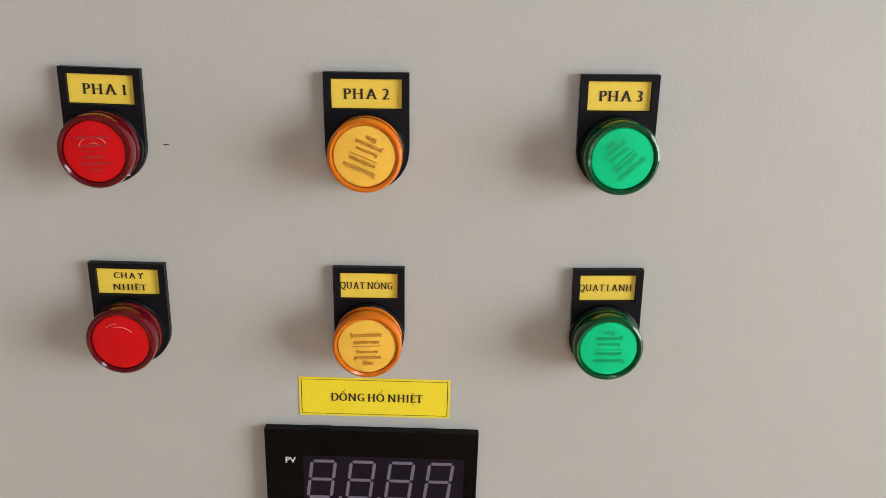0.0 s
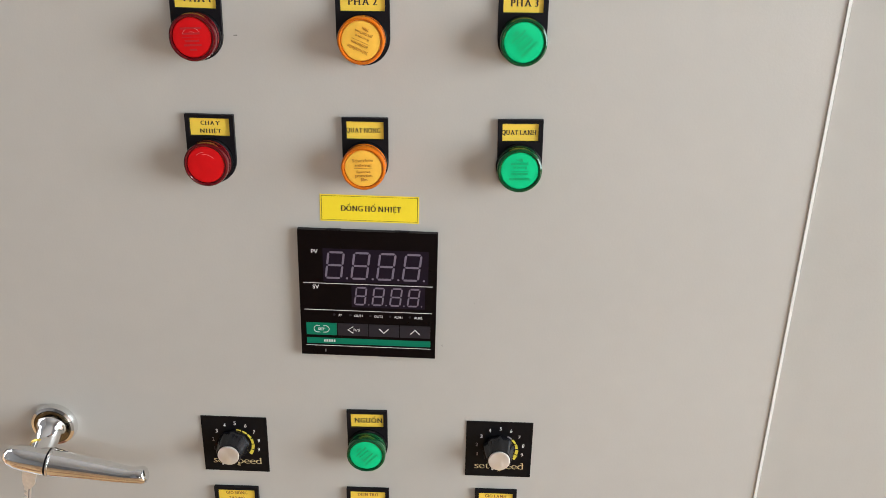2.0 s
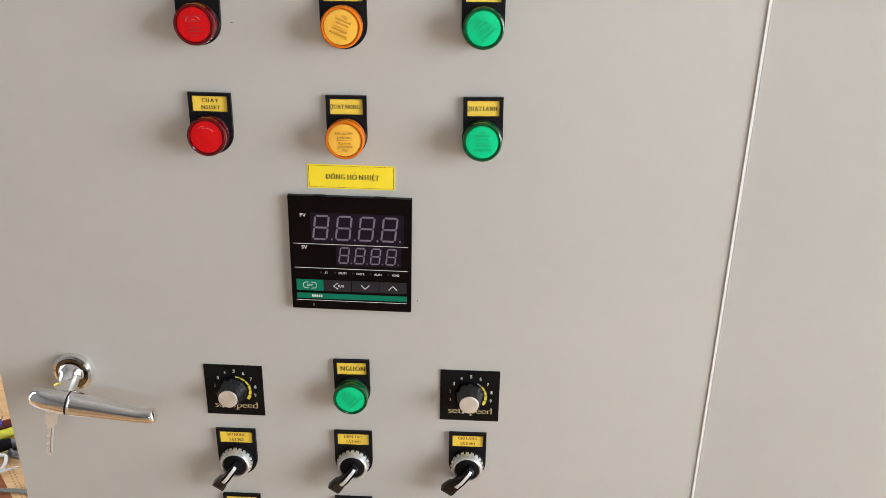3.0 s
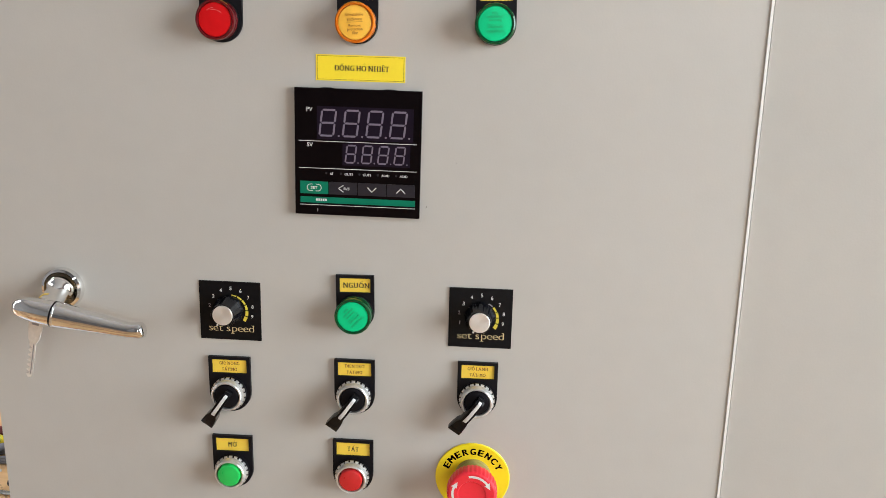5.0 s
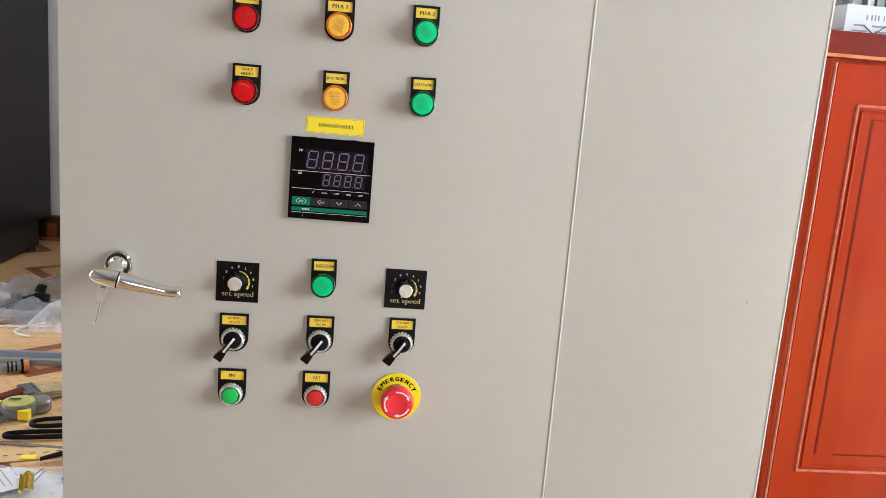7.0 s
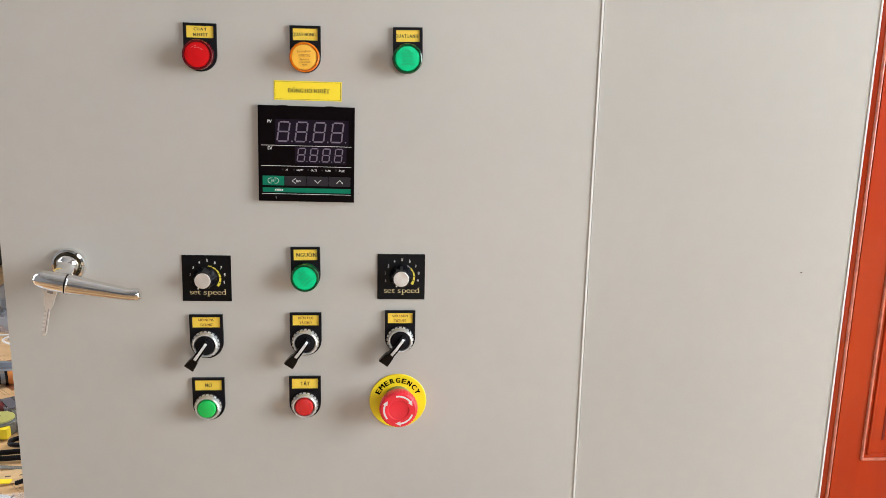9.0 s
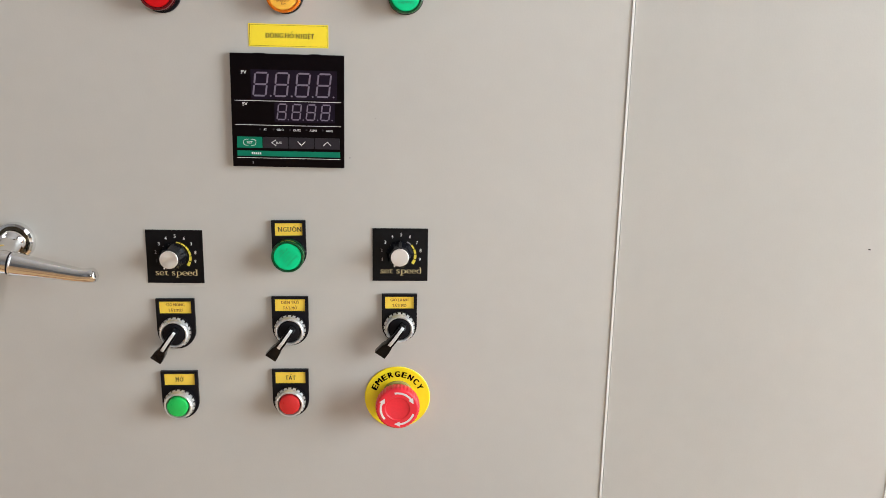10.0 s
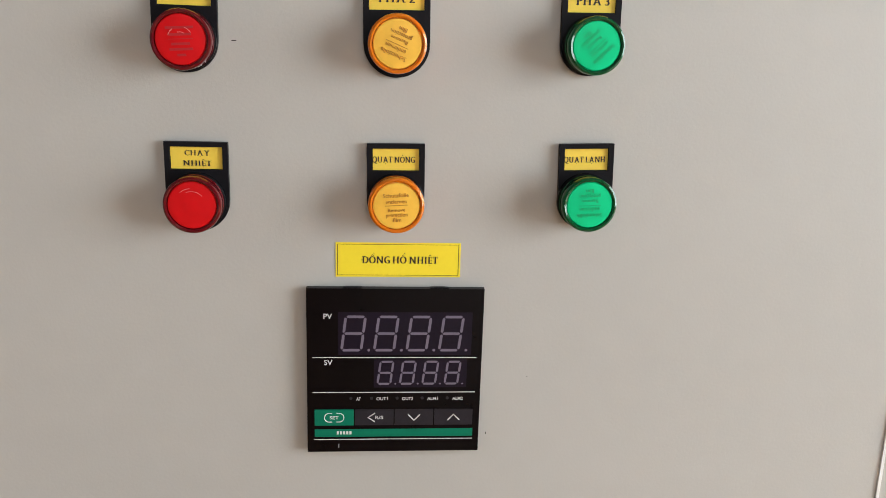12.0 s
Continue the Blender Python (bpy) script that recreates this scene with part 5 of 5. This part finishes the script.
tube(bm, [(-0.660, 0.640, 0.004), (-0.645, 0.625, 0.004)], 0.004, 10)
tagged(part("screw_cap", bm, BLACK), "small black plastic screw cap on the floor", "screw cap")
bm = bmesh.new()
tube(bm, [(-0.640, 0.585, 0.003), (-0.635, 0.587, 0.004)], 0.0035, 10)
tagged(part("clear_bead", bm, WHITE_PLASTIC), "tiny white plastic bead on the floor", "bead")
for k in range(3):
    bm = bmesh.new()
    a = (-0.560 - 0.012 * k, 0.300 - 0.006 * k, 0.003)
    tube(bm, [a, (a[0] - 0.004 + 0.008 * k, a[1] - 0.022, 0.003)], 0.0012, 8)
    tagged(part("brass_pin", bm, BRASS), "thin brass pin lying on the floor", "pin", "brass pins")


def crumpled(name, cx, cy, rx, ry, height, material, label, category, seed, sink=0.0, base=0.0015, power=2.0, ridges=0.16):
    """A crumpled sheet or bag: a fine grid heaped up by noise."""
    nx, ny = 54, 44
    bm = bmesh.new()
    rows = []
    off = Vector((seed * 3.1, seed * 1.7, 0))
    for j in range(ny + 1):
        row = []
        for i in range(nx + 1):
            u, v = 2 * i / nx - 1, 2 * j / ny - 1
            e = 1 + 0.16 * noise.noise(Vector((u * 1.6, v * 1.6, 0)) + off)
            d = (abs(u) ** 3 + abs(v) ** 3) ** (1 / 3)
            lift = max(0.0, 1 - d**power)
            n1 = noise.noise(Vector((u * 2.2, v * 2.2, 3)) + off)
            n2 = abs(noise.noise(Vector((u * 6, v * 6, 7)) + off))
            dip = sink * math.exp(-((u + 0.15) ** 2 + (v - 0.05) ** 2) * 5)
            z = base + height * max(0.0, lift * (0.72 + 0.35 * n1) + ridges * n2 * (0.3 + lift) - dip)
            row.append(bm.verts.new((cx + rx * u * e, cy + ry * v * e, z)))
        rows.append(row)
    for j in range(ny):
        for i in range(nx):
            bm.faces.new((rows[j][i], rows[j][i + 1], rows[j + 1][i + 1], rows[j + 1][i]))
    ob = part(name, bm, material, smooth=80)
    tagged(ob, label, category)
    return ob


def open_bag(cx, cy, rx, ry):
    """An open bag standing like a low tub: outer wall, rolled rim and an inner wall down to its contents."""
    bm = bmesh.new()
    steps = 72
    rings = []
    for level, (q, h) in enumerate(((1.05, 0.0), (1.04, 0.25), (1.0, 0.6), (0.97, 0.9), (0.94, 1.0), (0.90, 0.96), (0.84, 0.70), (0.78, 0.35), (0.55, 0.22), (0.0, 0.22))):
        row = []
        for k in range(steps):
            a = 2 * math.pi * k / steps
            d = Vector((math.cos(a), math.sin(a), 0))
            wob = 0.07 * noise.noise(d * 2.0 + Vector((5, 1, level * 0.2))) + 0.035 * noise.noise(d * 7 + Vector((2, 8, level * 0.5)))
            high = (0.046 + 0.016 * d.y) * (1 + 0.35 * noise.noise(d * 1.8 + Vector((9, 3, 0))) + 0.12 * noise.noise(d * 8 + Vector((1, 3, 2))))
            row.append(bm.verts.new((cx + rx * d.x * q * (1 + wob), cy + ry * d.y * q * (1 + wob), 0.0015 + high * h)))
        rings.append(row)
    for p, q in zip(rings, rings[1:]):
        for k in range(steps):
            j = (k + 1) % steps
            bm.faces.new((p[k], p[j], q[j], q[k]))
    bmesh.ops.remove_doubles(bm, verts=bm.verts, dist=1e-5)
    return bm


tagged(part("plastic_bag", open_bag(-0.722, 1.030, 0.112, 0.105), SHADED_FILM, smooth=80), "open cloudy plastic bag of black parts on the floor", "plastic bag")
crumpled("bag_flap", -0.612, 0.955, 0.085, 0.085, 0.072, FILM, "cloudy plastic bag flap spilling onto the floor", "plastic bag", 3, ridges=0.05)
crumpled("bag_film", -0.722, 1.028, 0.080, 0.072, 0.044, SHADED_FILM, "thin clear film sagging over the black parts", "plastic film", 6, ridges=0.06)
crumpled("bag_tail", -0.880, 1.05, 0.085, 0.070, 0.045, FILM, "knotted cloudy plastic bag end lying on the floor", "plastic bag", 5)
crumpled("plastic_sheet", -0.485, 0.122, 0.155, 0.115, 0.020, FILM, "crumpled clear plastic packet lying on the floor", "plastic sheet", 8, 0.0, 0.002, 6.0)
crumpled("paper_sheet", -0.50, 0.112, 0.15, 0.112, 0.010, PAPER, "crumpled pale packing paper under clear plastic", "paper", 9, 0.0, 0.001, 8.0)
strip = thing("wood_strip", (-0.455, 0.272, 0.0), "thin pale wood strip with dark marks on the floor", "wood strip", turn=18)
part("board", boxes((-0.19, 0.09, -0.020, 0.022, 0.0002, 0.0022), bev=0.0004), STRIP_WOOD, strip)
rnd = random.Random(3)
for k in range(15):
    x = -0.180 + 0.018 * k
    part("mark", boxes((x, x + rnd.uniform(0.006, 0.009), 0.0005 * (k % 3), 0.0022 + 0.0005 * (k % 3), 0.0021, 0.0025)), BLACK_INK, strip)
bm = bmesh.new()
tube(bm, [(-0.62 + 0.030 * k, 0.296 + 0.012 * math.sin(0.55 * k) + 0.0022 * k, 0.002) for k in range(9)], 0.0042, 8, 0.4)
tagged(part("packet_rim", bm, CLOUDY, smooth=60), "milky sealed rim of a clear plastic packet", "plastic sheet")
rnd = random.Random(11)
for k in range(11):
    a, q = rnd.uniform(0, 6.28), rnd.uniform(0.0, 0.062)
    x, y = -0.722 + q * math.cos(a), 1.035 + 0.9 * q * math.sin(a)
    ob = thing("plastic_block", pose(x, y, 0.012 + 0.007 * (k % 4), rnd.uniform(-25, 25), rnd.uniform(-25, 25), rnd.uniform(0, 180)) @ Matrix.Scale(0.82, 4), "small black plastic terminal block in the bag", "terminal block", "parts in the bag")
    part("block", boxes((-0.02, 0.02, -0.009, 0.009, 0, 0.022), (-0.014, -0.006, -0.011, -0.0092, 0.004, 0.018), (0.006, 0.014, -0.011, -0.0092, 0.004, 0.018), bev=0.001), BLACK if k % 3 else GREY_PLASTIC, ob)

tagged(part("yellow_tag", boxes((-0.446, -0.424, 0.259, 0.271, 0.0026, 0.0036)), STICKER), "small yellow printed tag lying on the floor", "tag")
leaf = thing("instruction_leaflet", (-0.432, 0.152, 0.021), "white printed leaflet lying in the clear packet", "leaflet", turn=-52)
part("sheet", boxes((-0.035, 0.035, -0.026, 0.026, 0.0, 0.0006)), PAPER, leaf)
for k in range(5):
    part("print_bar", boxes((-0.030, 0.026 - 0.006 * (k % 2), -0.019 + 0.008 * k, -0.0177 + 0.008 * k, 0.0007, 0.0009)), GREY_INK, leaf)

hg = thing("brass_clip", pose(-0.390, 0.150, 0.020, 0, 0, 20) @ Matrix.Diagonal((0.75, 1.0, 1.0, 1.0)), "crinkled gold toothed clip with a wire loop on plastic", "brass clip")
bm = bmesh.new()
cells = [[bm.verts.new((-0.010 + 0.004 * i + 0.0008 * math.sin(1.7 * j), -0.026 + 0.0026 * j, 0.002 + 0.0055 * math.sin(math.pi * i / 5) + 0.0016 * noise.noise(Vector((i * 0.9, j * 0.8, 4))))) for i in range(6)] for j in range(21)]
for j in range(20):
    for i in range(5):
        bm.faces.new((cells[j][i], cells[j][i + 1], cells[j + 1][i + 1], cells[j + 1][i]))
bmesh.ops.solidify(bm, geom=bm.faces[:], thickness=0.0012)
part("plate", bm, GOLD_FOIL, hg, smooth=50)
bm = bmesh.new()
for k in range(9):
    box(bm, -0.0135, -0.0095, -0.025 + 0.0056 * k, -0.0218 + 0.0056 * k, 0.0005, 0.0055)
bevel(bm, 0.0008, 1)
part("teeth", bm, GOLD_FOIL, hg, "row of gold teeth")
bm = bmesh.new()
tube(bm, [(0.008, -0.012, 0.006), (0.028, 0.012, 0.010), (0.026, 0.022, 0.011), (0.006, 0.002, 0.008)], 0.0008, 6)
part("wire_loop", bm, GREY_PLASTIC, hg, "thin steel wire loop")

# the scatter on the floor, set a little nearer to the door
for ob in set(bpy.data.objects) - before_floor:
    if ob.parent is None:
        ob.matrix_basis = pose(-0.003, -0.045, 0.0) @ ob.matrix_basis
